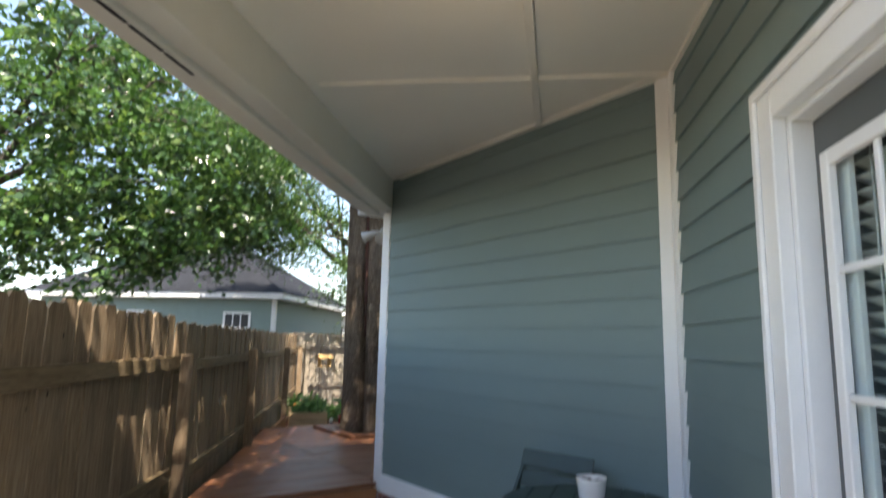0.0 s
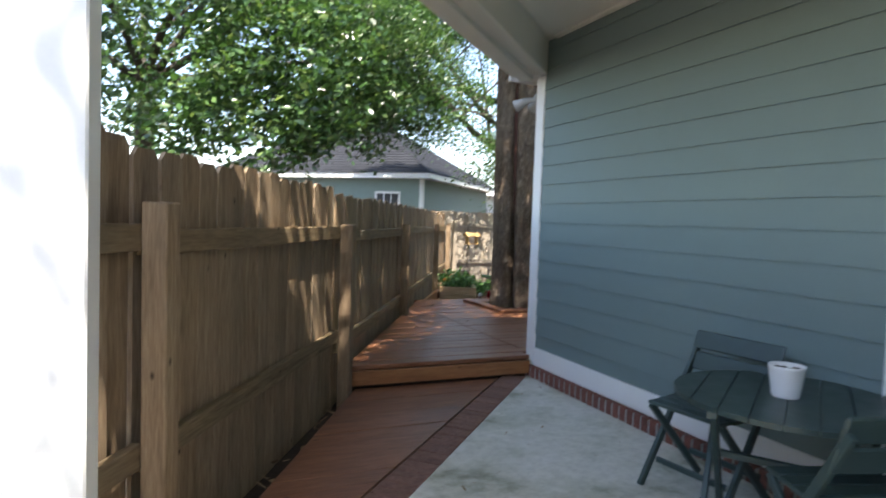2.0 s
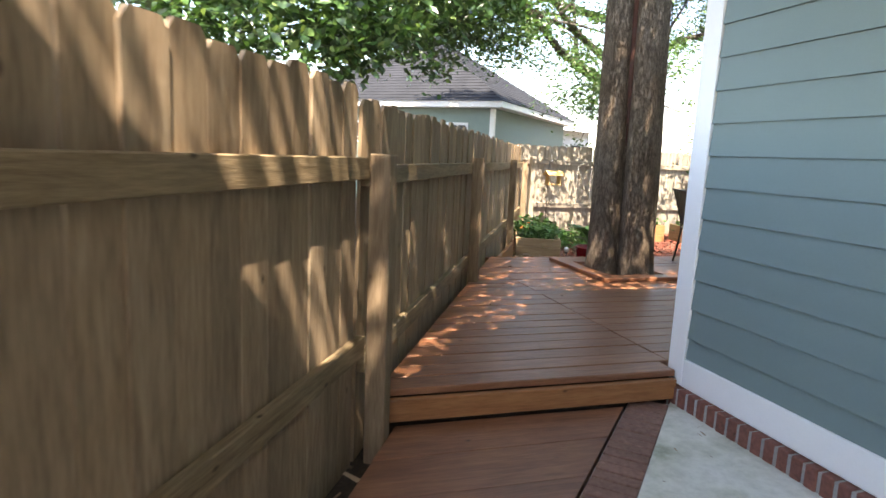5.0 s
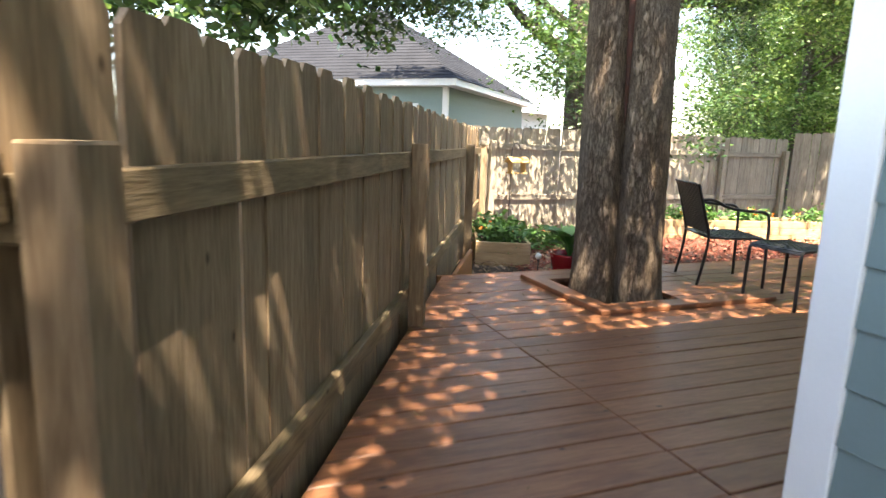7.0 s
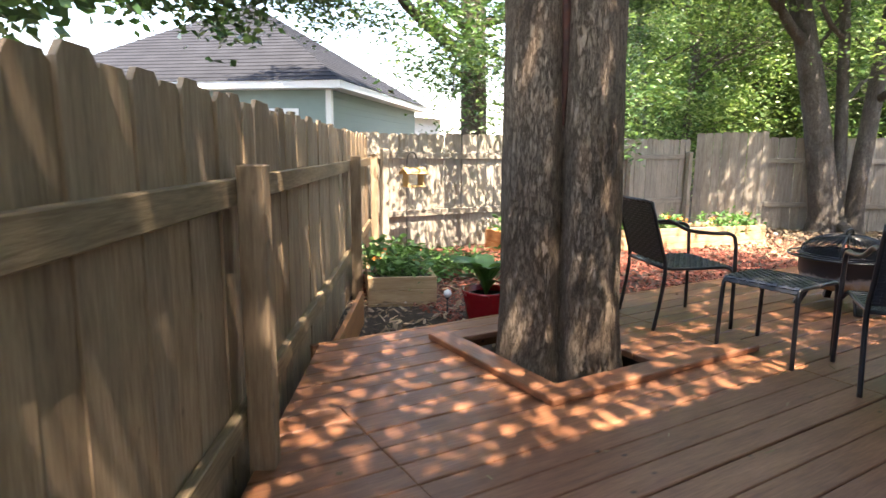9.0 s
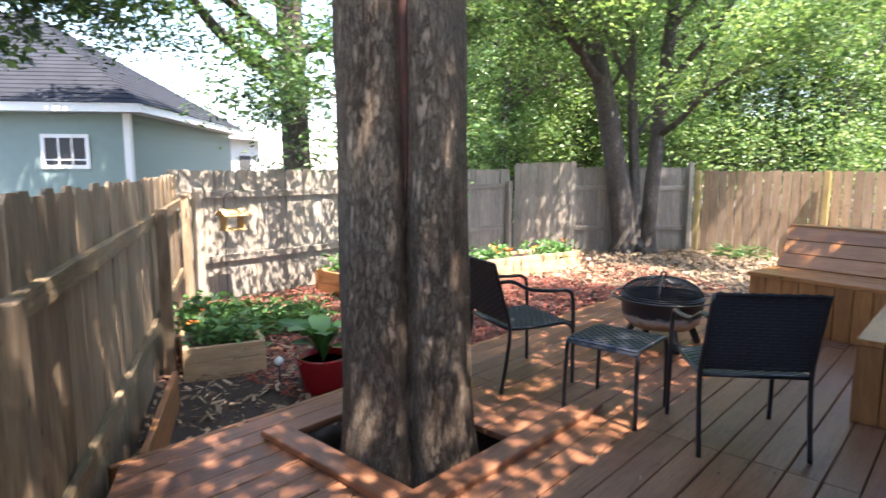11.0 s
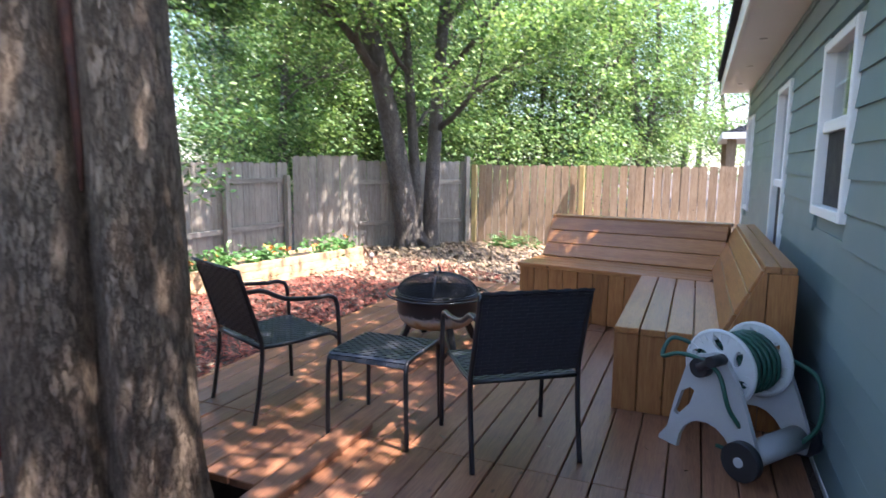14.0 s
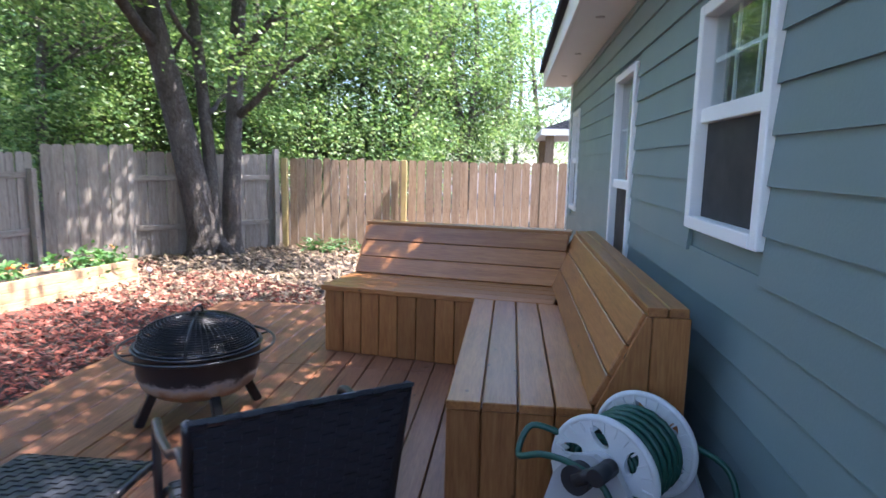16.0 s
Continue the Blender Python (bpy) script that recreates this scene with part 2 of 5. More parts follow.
bark_oak = bark_mat("bark_oak", (0.1, 0.072, 0.05), (0.26, 0.2, 0.145), (0.43, 0.35, 0.27))
bark_far = bark_mat("bark_far", (0.07, 0.06, 0.052), (0.16, 0.142, 0.122), (0.28, 0.255, 0.225))

# ---- mesh helpers ----


def mesh_of(bm, name, material):
    me = bpy.data.meshes.new(name)
    bm.to_mesh(me)
    bm.free()
    if isinstance(material, (list, tuple)):
        for mm in material:
            me.materials.append(mm)
    else:
        me.materials.append(material)
    return me


def part(name, bm, material, parent=None, label="", at=None):
    """One mesh object, under its parent, in the parent's own coordinates."""
    ob = new(name, mesh_of(bm, name, material))
    if parent:
        ob.parent = parent
    if at is not None:
        ob.matrix_basis = at
    return tagged(ob, label)


def thing(name, label, category, at=None, group="", kind=""):
    ob = new(name)
    ob.empty_display_size = 0.1
    if at is not None:
        ob.matrix_basis = at
    return tagged(ob, label, category, group, kind)


def box(bm, x0, x1, y0, y1, z0, z1, bevel=0.0, m=None, seg=1):
    vs = bmesh.ops.create_cube(bm, size=1.0)["verts"]
    t = Matrix.LocRotScale(((x0 + x1) / 2, (y0 + y1) / 2, (z0 + z1) / 2), None, (abs(x1 - x0), abs(y1 - y0), abs(z1 - z0)))
    bmesh.ops.transform(bm, matrix=t, verts=vs)
    if bevel:
        es = list({e for v in vs for e in v.link_edges})
        r = bmesh.ops.bevel(bm, geom=es, offset=bevel, segments=seg, affect="EDGES", profile=0.5)
        vs = list({v for f in r["faces"] for v in f.verts} | {v for v in vs if v.is_valid})
    if m is not None:
        bmesh.ops.transform(bm, matrix=m, verts=[v for v in vs if v.is_valid])
    return vs


def prism(bm, outline, z0, z1):
    """An upright prism over a flat outline."""
    lo = [bm.verts.new((x, y, z0)) for x, y in outline]
    hi = [bm.verts.new((x, y, z1)) for x, y in outline]
    k = len(outline)
    bm.faces.new(lo[::-1])
    bm.faces.new(hi)
    for a in range(k):
        bm.faces.new((lo[a], lo[(a + 1) % k], hi[(a + 1) % k], hi[a]))
    bmesh.ops.recalc_face_normals(bm, faces=bm.faces[:])


def lathe(bm, profile, seg=24, at=(0, 0, 0)):
    rings = []
    for r, z in profile:
        rings.append([bm.verts.new((at[0] + r * math.cos(2 * math.pi * k / seg), at[1] + r * math.sin(2 * math.pi * k / seg), at[2] + z)) for k in range(seg)])
    for a, b2 in zip(rings, rings[1:]):
        for k in range(seg):
            f = bm.faces.new((a[k], a[(k + 1) % seg], b2[(k + 1) % seg], b2[k]))
            f.smooth = True
    for ring, flip in ((rings[0], True), (rings[-1], False)):
        if (ring[0].co - ring[seg // 2].co).length > 1e-4:
            bm.faces.new(ring[::-1] if flip else ring)
    return rings


def tube(bm, path, radius, seg=8, closed=False):
    """A round bar along a path; radius may be a list."""
    pts = [Vector(p) for p in path]
    k = len(pts)
    rad = radius if isinstance(radius, (list, tuple)) else [radius] * k
    rings, prev = [], None
    for i, p in enumerate(pts):
        a = pts[i - 1] if i or closed else p
        b2 = pts[(i + 1) % k] if i < k - 1 or closed else p
        d = (b2 - a).normalized()
        if prev is None:
            prev = d.orthogonal().normalized()
        prev = (prev - d * prev.dot(d)).normalized()
        s = d.cross(prev)
        rings.append([bm.verts.new(p + (prev * math.cos(2 * math.pi * q / seg) + s * math.sin(2 * math.pi * q / seg)) * rad[i]) for q in range(seg)])
    pairs = list(zip(rings, rings[1:])) + ([(rings[-1], rings[0])] if closed else [])
    for a, b2 in pairs:
        for q in range(seg):
            f = bm.faces.new((a[q], a[(q + 1) % seg], b2[(q + 1) % seg], b2[q]))
            f.smooth = True
    if not closed:
        bm.faces.new(rings[0][::-1])
        bm.faces.new(rings[-1])


def curve_pts(keys, steps=6):
    """A smooth run of points through the keys."""
    out, ks = [], [Vector(k) for k in keys]
    for i in range(len(ks) - 1):
        p0, p1, p2, p3 = ks[max(0, i - 1)], ks[i], ks[i + 1], ks[min(len(ks) - 1, i + 2)]
        for s in range(steps):
            t = s / steps
            out.append(0.5 * (2 * p1 + (p2 - p0) * t + (2 * p0 - 5 * p1 + 4 * p2 - p3) * t * t + (3 * p1 - p0 - 3 * p2 + p3) * t ** 3))
    return out + [ks[-1]]


def along(heading, p, off=0.0, z=0.0):
    """A frame at p whose x axis runs along a heading (0 is +y, positive turns left)."""
    return pose(p[0], p[1], z, 0, 0, 90 + heading)

# ---- the setting ----
GROUND, SLAB, DECK = -0.28, -0.17, 0.0
bm = bmesh.new()
bmesh.ops.create_grid(bm, x_segments=60, y_segments=60, size=0.5)
for v in bm.verts:
    x, y = v.co.x, v.co.y
    v.co.x, v.co.y = 4 + math.copysign(abs(x * 2) ** 3 * 150, x), 4 + math.copysign(abs(y * 2) ** 3 * 150, y)
    v.co.z = GROUND + 0.03 * noise.noise((v.co.x * 0.7, v.co.y * 0.7, 0.3))
    if abs(v.co.x - 4) > 25 or abs(v.co.y - 4) > 25:
        v.co.z = GROUND
tagged(part("ground", bm, soil), "dark garden soil under mulch and fallen leaves", "ground", kind="structure")


def siding_wall(name, p, heading, length, z0, z1, material, label, course=0.15, holes=(), thick=0.12, top=None):
    """A wall of lapped boards from p along a heading, facing its own +y side... x along, boards on -y. holes: (x0, x1, z0, z1)."""
    wall = thing(name, label, "wall", along(heading, p), kind="structure")
    bm = bmesh.new()
    xs = sorted({0.0, length, *[h[0] for h in holes], *[h[1] for h in holes]})
    for a, b2 in zip(xs, xs[1:]):
        cuts = sorted((h[2], h[3]) for h in holes if h[0] <= a + 1e-6 and h[1] >= b2 - 1e-6)
        z = z0
        for c0, c1 in cuts + [(z1, z1)]:
            if c0 > z + 1e-4:
                box(bm, a, b2, 0.012, thick, z, c0)
            z = c1
    part("wall_core", bm, material, wall)
    z, shared = z0, {}
    while z < z1 - 0.01:
        zt = min(z + course, z1)
        spans, x = [], 0.0
        for h in sorted(h for h in holes if h[2] < zt - 0.002 and h[3] > z + 0.002):
            if h[0] > x + 0.01:
                spans.append((x, h[0]))
            x = h[1]
        if length > x + 0.01:
            spans.append((x, length))
        for a, b2 in spans:
            key = (round(b2 - a, 3), round(zt - z, 3))
            if key not in shared:
                bm = bmesh.new()
                w, hgt = key
                sec = [(0.010, 0), (-0.015, 0), (-0.0142, 0.003), (0.0, hgt + 0.02), (0.008, hgt + 0.02)]
                if zt >= z1 - 0.001:
                    sec = [(0.010, 0), (-0.015, 0), (-0.0142, 0.003), (0.0, hgt), (0.008, hgt)]
                lo = [bm.verts.new((0, y, zz)) for y, zz in sec]
                hi = [bm.verts.new((w, y, zz)) for y, zz in sec]
                bm.faces.new(lo)
                bm.faces.new(hi[::-1])
                for q in range(5):
                    bm.faces.new((lo[q], hi[q], hi[(q + 1) % 5], lo[(q + 1) % 5]))
                bmesh.ops.recalc_face_normals(bm, faces=bm.faces[:])
                shared[key] = mesh_of(bm, "siding_board", material)
            ob = new("siding_board", shared[key])
            ob.parent, ob.location = wall, (a, 0, z)
        z = zt
    return wall


# back wall of the house, along +x from the corner; outside is +y
WIN = [(2.95, 3.72, 1.1, 2.0), (5.02, 5.78, 0.55, 2.0), (8.3, 9.0, 0.8, 2.0)]
HOUSE_END = 9.5
EAVE = 2.42
siding_wall("wall_back", (HOUSE_END, 0), 90, HOUSE_END - 0.09, -0.05, EAVE, siding_green, "dusty green lap siding wall of the house above the deck",
            holes=[(HOUSE_END - b2, HOUSE_END - a, c, d) for a, b2, c, d in WIN])
siding_wall("wall_end", (0, -0.09), 180, 2.8, 0.03, 2.65, siding_green, "dusty green lap siding wall at the end of the porch", 0.158)
DOOR_HEAD, DW = 136.0, (0.0, -2.96)
siding_wall("wall_door", DW, DOOR_HEAD, 4.6, 0.03, 2.65, siding_green, "dusty green lap siding wall with the back door", 0.158,
            holes=[(1.32, 2.26, 0.03, 1.89)])


def trim(name, x0, x1, y0, y1, z0, z1, at=None, material=white_paint, label="white painted corner trim board", bevel=0.004):
    bm = bmesh.new()
    box(bm, x0, x1, y0, y1, z0, z1, bevel)
    return tagged(part(name, bm, material, at=at), label, "trim", kind="structure")


# white corner boards, skirting and casing of the end wall
trim("trim", -0.022, 0.0, -0.10, 0.022, -0.075, 2.36)
trim("trim", 0.0, 0.10, 0.0, 0.022, -0.075, EAVE)
trim("trim", -0.03, 0.0, -2.95, -2.87, -0.075, 2.65)
trim("trim", 0.004, 0.075, -0.024, 0.0, -0.075, 2.65, along(DOOR_HEAD, DW))
trim("skirting", -0.024, 0.0, -2.87, -0.10, -0.075, 0.075, label="white skirting board above the brick course")
trim("skirting", 0.075, 1.2, -0.024, 0.0, -0.075, 0.075, along(DOOR_HEAD, DW), label="white skirting board above the brick course")
trim("skirting", 0.10, HOUSE_END, 0.0, 0.02, -0.2, -0.05, label="white skirting board at the foot of the wall")

# porch slab and its brick edge
EH = -43.5
ed = Vector((-math.sin(radians(EH)), math.cos(radians(EH))))
en = Vector((-ed.y, ed.x))


def edge_pt(s, o):
    """s metres back along the porch edge from the house corner, o metres outwards."""
    return (-ed.x * s + en.x * o, -ed.y * s + en.y * o)


RH = -45.5
rd = Vector((-math.sin(radians(RH)), math.cos(radians(RH))))


def roof_pt(s, o):
    """The same along the line of the porch beam."""
    return (-rd.x * s - rd.y * o, -rd.y * s + rd.x * o)


EDGE_IN, EDGE_OUT = -0.01, 0.185
bm = bmesh.new()
prism(bm, [edge_pt(0.1, EDGE_IN), edge_pt(5.9, EDGE_IN), (-2.75, -6.1), (-1.4, -4.6), (0.3, -2.9), (0.05, -0.05)], SLAB - 0.25, SLAB)
tagged(part("patio_slab", bm, concrete), "pale worn concrete porch floor with dark stains", "floor", kind="structure")
bm = bmesh.new()
prism(bm, [edge_pt(0.12, EDGE_IN), edge_pt(5.9, EDGE_IN), edge_pt(5.9, EDGE_OUT), edge_pt(0.22, EDGE_OUT)], SLAB - 0.2, SLAB - 0.005)
edging = tagged(part("brick_edging", bm, mortar), "row of worn bricks edging the porch slab", "edging", kind="structure")
bm = bmesh.new()
box(bm, -0.0315, 0.0315, -0.095, 0.095, -0.06, 0.004, 0.004)
edge_mesh = mesh_of(bm, "brick", brick_edge)
for k in range(79):
    ob = new("brick", edge_mesh)
    ob.parent = edging
    x, y = edge_pt(0.19 + k * 0.0725, (EDGE_IN + EDGE_OUT) / 2)
    ob.matrix_basis = pose(x, y, SLAB + random.uniform(-0.004, 0.002), 0, 0, 90 + EH + random.uniform(-0.8, 0.8))

# brick course under the skirting
for name, base, ln in (("brick_course", along(180, (0, 0.07)), 2.95), ("brick_course", along(DOOR_HEAD, DW), 1.15)):
    bm = bmesh.new()
    box(bm, -0.02, ln, -0.057, 0.1, SLAB - 0.1, -0.084)
    bc = tagged(part(name, bm, mortar, at=base), "course of red bricks under the wall", "brick course", kind="structure")
    bm = bmesh.new()
    box(bm, -0.0275, 0.0275, -0.062, 0.06, SLAB - 0.06, -0.0765, 0.005)
    bmsh = mesh_of(bm, "brick", brick_red)
    for k in range(int(ln / 0.071)):
        ob = new("brick", bmsh)
        ob.parent = bc
        ob.matrix_basis = pose(0.015 + k * 0.071, random.uniform(-0.003, 0.003), 0, 0, 0, random.uniform(-0.6, 0.6))

# porch ceiling with battens, beam and column
CEIL = 2.65
bm = bmesh.new()
prism(bm, [(0.1, -0.05), roof_pt(0.1, -0.02), roof_pt(4.2, -0.02), (-3.12, -3.12), (-1.6, -4.66), (-1.45, -4.8), (0.25, -3.0)], CEIL, CEIL + 0.06)
tagged(part("ceiling", bm, ceiling_paint), "cream painted porch ceiling with thin battens", "ceiling", kind="structure")


def batten(a, b2, w=0.042):
    a, b2 = Vector(a), Vector(b2)
    d = b2 - a
    bm = bmesh.new()
    box(bm, 0, d.length, -w / 2, w / 2, -0.02, 0.0, 0.003)
    tagged(part("batten", bm, ceiling_paint, at=pose(a.x, a.y, CEIL, 0, 0, math.degrees(math.atan2(d.y, d.x)))), "thin cream ceiling batten", "batten", kind="structure")


batten((-0.02, -2.95), (-1.44, -1.62))
batten((-0.02, -1.98), (-1.14, -3.02))
batten((-1.14, -3.02), (-1.18, -3.98))
batten((-2.12, -2.25), (-2.1, -4.1))
batten((-1.14, -3.02), (-2.12, -2.3), 0.02)
batten((-0.03, -0.25), (-0.03, -2.9), 0.05)
batten((-0.03, -2.99), (-1.62, -4.64), 0.05)

BH = -46.0


def beam_box(name, s0, s1, o0, o1, z0, z1, material=beam_paint):
    bm = bmesh.new()
    box(bm, s0, s1, -o1, -o0, z0, z1, 0.006)
    tagged(part(name, bm, material, at=along(180 + BH, (0, 0))), "cream painted porch beam with stepped trim", "beam", kind="structure")


beam_box("beam", 0.12, 4.3, -0.085, 0.05, 2.36, CEIL)
beam_box("beam", 0.06, 4.3, 0.05, 0.165, 2.33, CEIL + 0.05)
beam_box("beam", 0.05, 4.35, 0.165, 0.24, 2.37, CEIL + 0.1)
bm = bmesh.new()
box(bm, 0.0, 2.12, -0.08, 0.08, 2.36, CEIL, 0.006)
bmesh.ops.transform(bm, matrix=pose(-2.98, -3.06, 0, 0, 0, -48), verts=bm.verts[:])
tagged(part("beam", bm, beam_paint), "cream painted porch beam", "beam", kind="structure")

col = thing("porch_column", "square white boxed porch column", "column", pose(-2.99, -3.08, SLAB))
bm = bmesh.new()
box(bm, -0.085, 0.085, -0.085, 0.085, 0, 2.52, 0.005)
part("shaft", bm, white_paint, col)
bm = bmesh.new()
box(bm, -0.1, 0.1, -0.1, 0.1, 0, 0.14, 0.006)
part("base", bm, white_paint, col)

# roof over the house and the porch
bm = bmesh.new()
prism(bm, [(-0.3, 0.42), (HOUSE_END + 0.3, 0.42), (HOUSE_END + 0.3, -9), (-3.4, -9), (-3.4, -6.55), (-1.72, -4.85), (-3.3, -3.2), roof_pt(4.3, 0.2), roof_pt(0.2, 0.2)], EAVE + 0.26, EAVE + 0.32)
for v in bm.verts:
    v.co.z += max(0.0, min(0.42 - v.co.y, 6.0)) * 0.42 if v.co.x > 0.5 and v.co.y < 0 else 0.0
tagged(part("roof", bm, shingle_grey), "grey shingle roof of the house", "roof", kind="structure")
bm = bmesh.new()
box(bm, 0.023, HOUSE_END + 0.3, 0.0, 0.36, EAVE, EAVE + 0.02)
soffit = tagged(part("soffit", bm, white_paint), "white soffit under the eave with small round vents", "soffit", kind="structure")
bm = bmesh.new()
box(bm, -0.1, HOUSE_END + 0.3, 0.36, 0.385, EAVE - 0.02, EAVE + 0.19, 0.004)
tagged(part("fascia", bm, white_paint), "white fascia board along the eave", "fascia", kind="structure")
bm = bmesh.new()
box(bm, -0.12, HOUSE_END + 0.33, 0.34, 0.44, EAVE + 0.19, EAVE + 0.28, 0.006)
tagged(part("roof_edge", bm, shingle_grey), "dark shingle edge of the roof", "roof edge", kind="structure")
bm = bmesh.new()
box(bm, HOUSE_END - 0.1, HOUSE_END, -6, 0.0, -0.2, EAVE + 0.25)
tagged(part("wall_far", bm, siding_green), "green side wall at the far end of the house", "wall", kind="structure")
trim("trim", HOUSE_END - 0.1, HOUSE_END + 0.01, 0.0, 0.022, -0.05, EAVE)

# ---- deck ----
FENCE_H, FP = -28.5, (-1.70, 0.02)
fd = Vector((-math.sin(radians(FENCE_H)), math.cos(radians(FENCE_H))))
fn = Vector((fd.y, -fd.x))                     # towards the garden side


def fence_x(y):
    return FP[0] + (y - FP[1]) * fd.x / fd.y


DECK_Y0, DECK_Y1, DECK_X1 = -0.06, 3.42, 6.35
BW, GAP = 0.145, 0.006
deck = thing("deck", "red-brown stained board deck, worn and leaf-strewn", "deck", kind="structure")
bm = bmesh.new()
prism(bm, [(fence_x(DECK_Y0) + 0.1, DECK_Y0 + 0.03), (-0.02, DECK_Y0 + 0.03), (0.0, 0.03), (DECK_X1 - 0.03, 0.03), (DECK_X1 - 0.03, DECK_Y1 - 0.03), (1.85, DECK_Y1 - 0.03), (1.85, 2.25), (0.95, 2.25), (0.95, DECK_Y1 - 0.03), (fence_x(DECK_Y1) + 0.1, DECK_Y1 - 0.03)], GROUND - 0.05, -0.06)
part("joists", bm, soil, deck)
HOLE = (0.98, 1.72, 2.22, 3.12)
y, board_meshes, slant = DECK_Y0, {}, BW * fd.x / fd.y
while y < DECK_Y1 - 0.02:
    yc = y + BW / 2
    x0 = fence_x(y) + 0.09
    x1 = DECK_X1 if y > 0.0 else -0.03
    spans = [(x0, x1)]
    if HOLE[2] < yc < HOLE[3]:
        spans = [(x0, HOLE[0]), (HOLE[1], x1)]
    for a, b2 in spans:
        marks = [a] + [q for q in (0.03, 2.31, 4.75) if a + 0.3 < q < b2 - 0.3] + [b2]
        for q, r in zip(marks, marks[1:]):
            key = (round(r - q - GAP * 0.6, 2), q == x0)
            if key not in board_meshes:
                bm = bmesh.new()
                box(bm, 0, key[0], -(BW - GAP) / 2, (BW - GAP) / 2, -0.036, 0.0, 0.004)
                if key[1]:
                    for v in bm.verts:
                        if v.co.x < 0.1:
                            v.co.x += (v.co.y / BW + 0.5) * slant
                board_meshes[key] = mesh_of(bm, "deck_board", deck_wood)
            ob = new("deck_board", board_meshes[key])
            ob.parent = deck
            ob.matrix_basis = pose(q, yc, random.uniform(-0.0025, 0.0015), random.uniform(-0.25, 0.25), 0, random.uniform(-0.05, 0.05))
    y += BW
bm = bmesh.new()
box(bm, 0, -0.05 - (fence_x(DECK_Y0) + 0.06), -0.02, 0.018, -0.145, -0.038, 0.004)
part("fascia_board", bm, deck_fascia, deck, "bright orange-brown stained riser board", pose(fence_x(DECK_Y0) + 0.06, DECK_Y0 - 0.02, 0))
bm = bmesh.new()
box(bm, 0, DECK_X1 - fence_x(DECK_Y1) - 0.05, -0.018, 0.02, -0.2, -0.004, 0.004)
part("fascia_board", bm, deck_fascia, deck, "", pose(fence_x(DECK_Y1) + 0.05, DECK_Y1 + 0.02, 0))
bm = bmesh.new()
box(bm, 0, 3.4, -0.018, 0.02, -0.2, -0.004, 0.004)
part("fascia_board", bm, deck_fascia, deck, "", pose(DECK_X1 + 0.02, 0.02, 0, 0, 0, 90))
# lower walkway between the brick edge and the fence
walkway = thing("lower_walkway", "red stained board walkway level with the porch", "walkway", kind="structure")
y, low = DECK_Y0 - 0.02 - BW, {}
while y > -1.95:
    x0 = fence_x(y) + 0.19
    xa = (y - en.y * (EDGE_OUT + 0.012)) * ed.x / ed.y + en.x * (EDGE_OUT + 0.012)
    xb = (y + BW - 0.002 - en.y * (EDGE_OUT + 0.012)) * ed.x / ed.y + en.x * (EDGE_OUT + 0.012)
    if xa - x0 > 0.12:
        bm = bmesh.new()
        prism(bm, [(0, 0), (xa - x0, 0), (xb - x0, BW - 0.002), (BW * fd.x / fd.y, BW - 0.002)], -0.036, 0.0)
        part("deck_board", bm, deck_wood, walkway, at=pose(x0, y, SLAB + random.uniform(-0.003, 0.001)))
    y -= BW
bm = bmesh.new()
box(bm, 0, 0.36, -0.02, 0.02, -0.14, -0.004, 0.006)
part("end_board", bm, deck_fascia, walkway, "worn board closing the end of the walkway", pose(x0 + 0.08, y + BW - 0.03, SLAB))
# frame boards round the trunk
curb = thing("tree_frame", "stained timber frame boards round the tree opening in the deck", "tree frame")
for x0, y0, ln, rz in ((0.84, 2.14, 1.55, 0), (0.91, 2.21, 0.98, 90)):
    bm = bmesh.new()
    box(bm, 0, ln, -0.07, 0.07, 0.0, 0.036, 0.005)
    part("frame_board", bm, deck_wood, curb, at=pose(x0, y0, 0.0025, 0, 0, rz))

# ---- fences ----


def picket_mesh(w, h, material, ear=0.03):
    bm = bmesh.new()
    pts = [(0, 0), (w, 0), (w, h - ear), (w - ear * 0.8, h), (ear * 0.8, h), (0, h - ear)]
    lo = [bm.verts.new((x, 0, z)) for x, z in pts]
    hi = [bm.verts.new((x, 0.016, z)) for x, z in pts]
    bm.faces.new(lo)
    bm.faces.new(hi[::-1])
    for q in range(6):
        bm.faces.new((lo[q], lo[(q + 1) % 6], hi[(q + 1) % 6], hi[q]))
    bmesh.ops.recalc_face_normals(bm, faces=bm.faces[:])
    return mesh_of(bm, "picket", material)


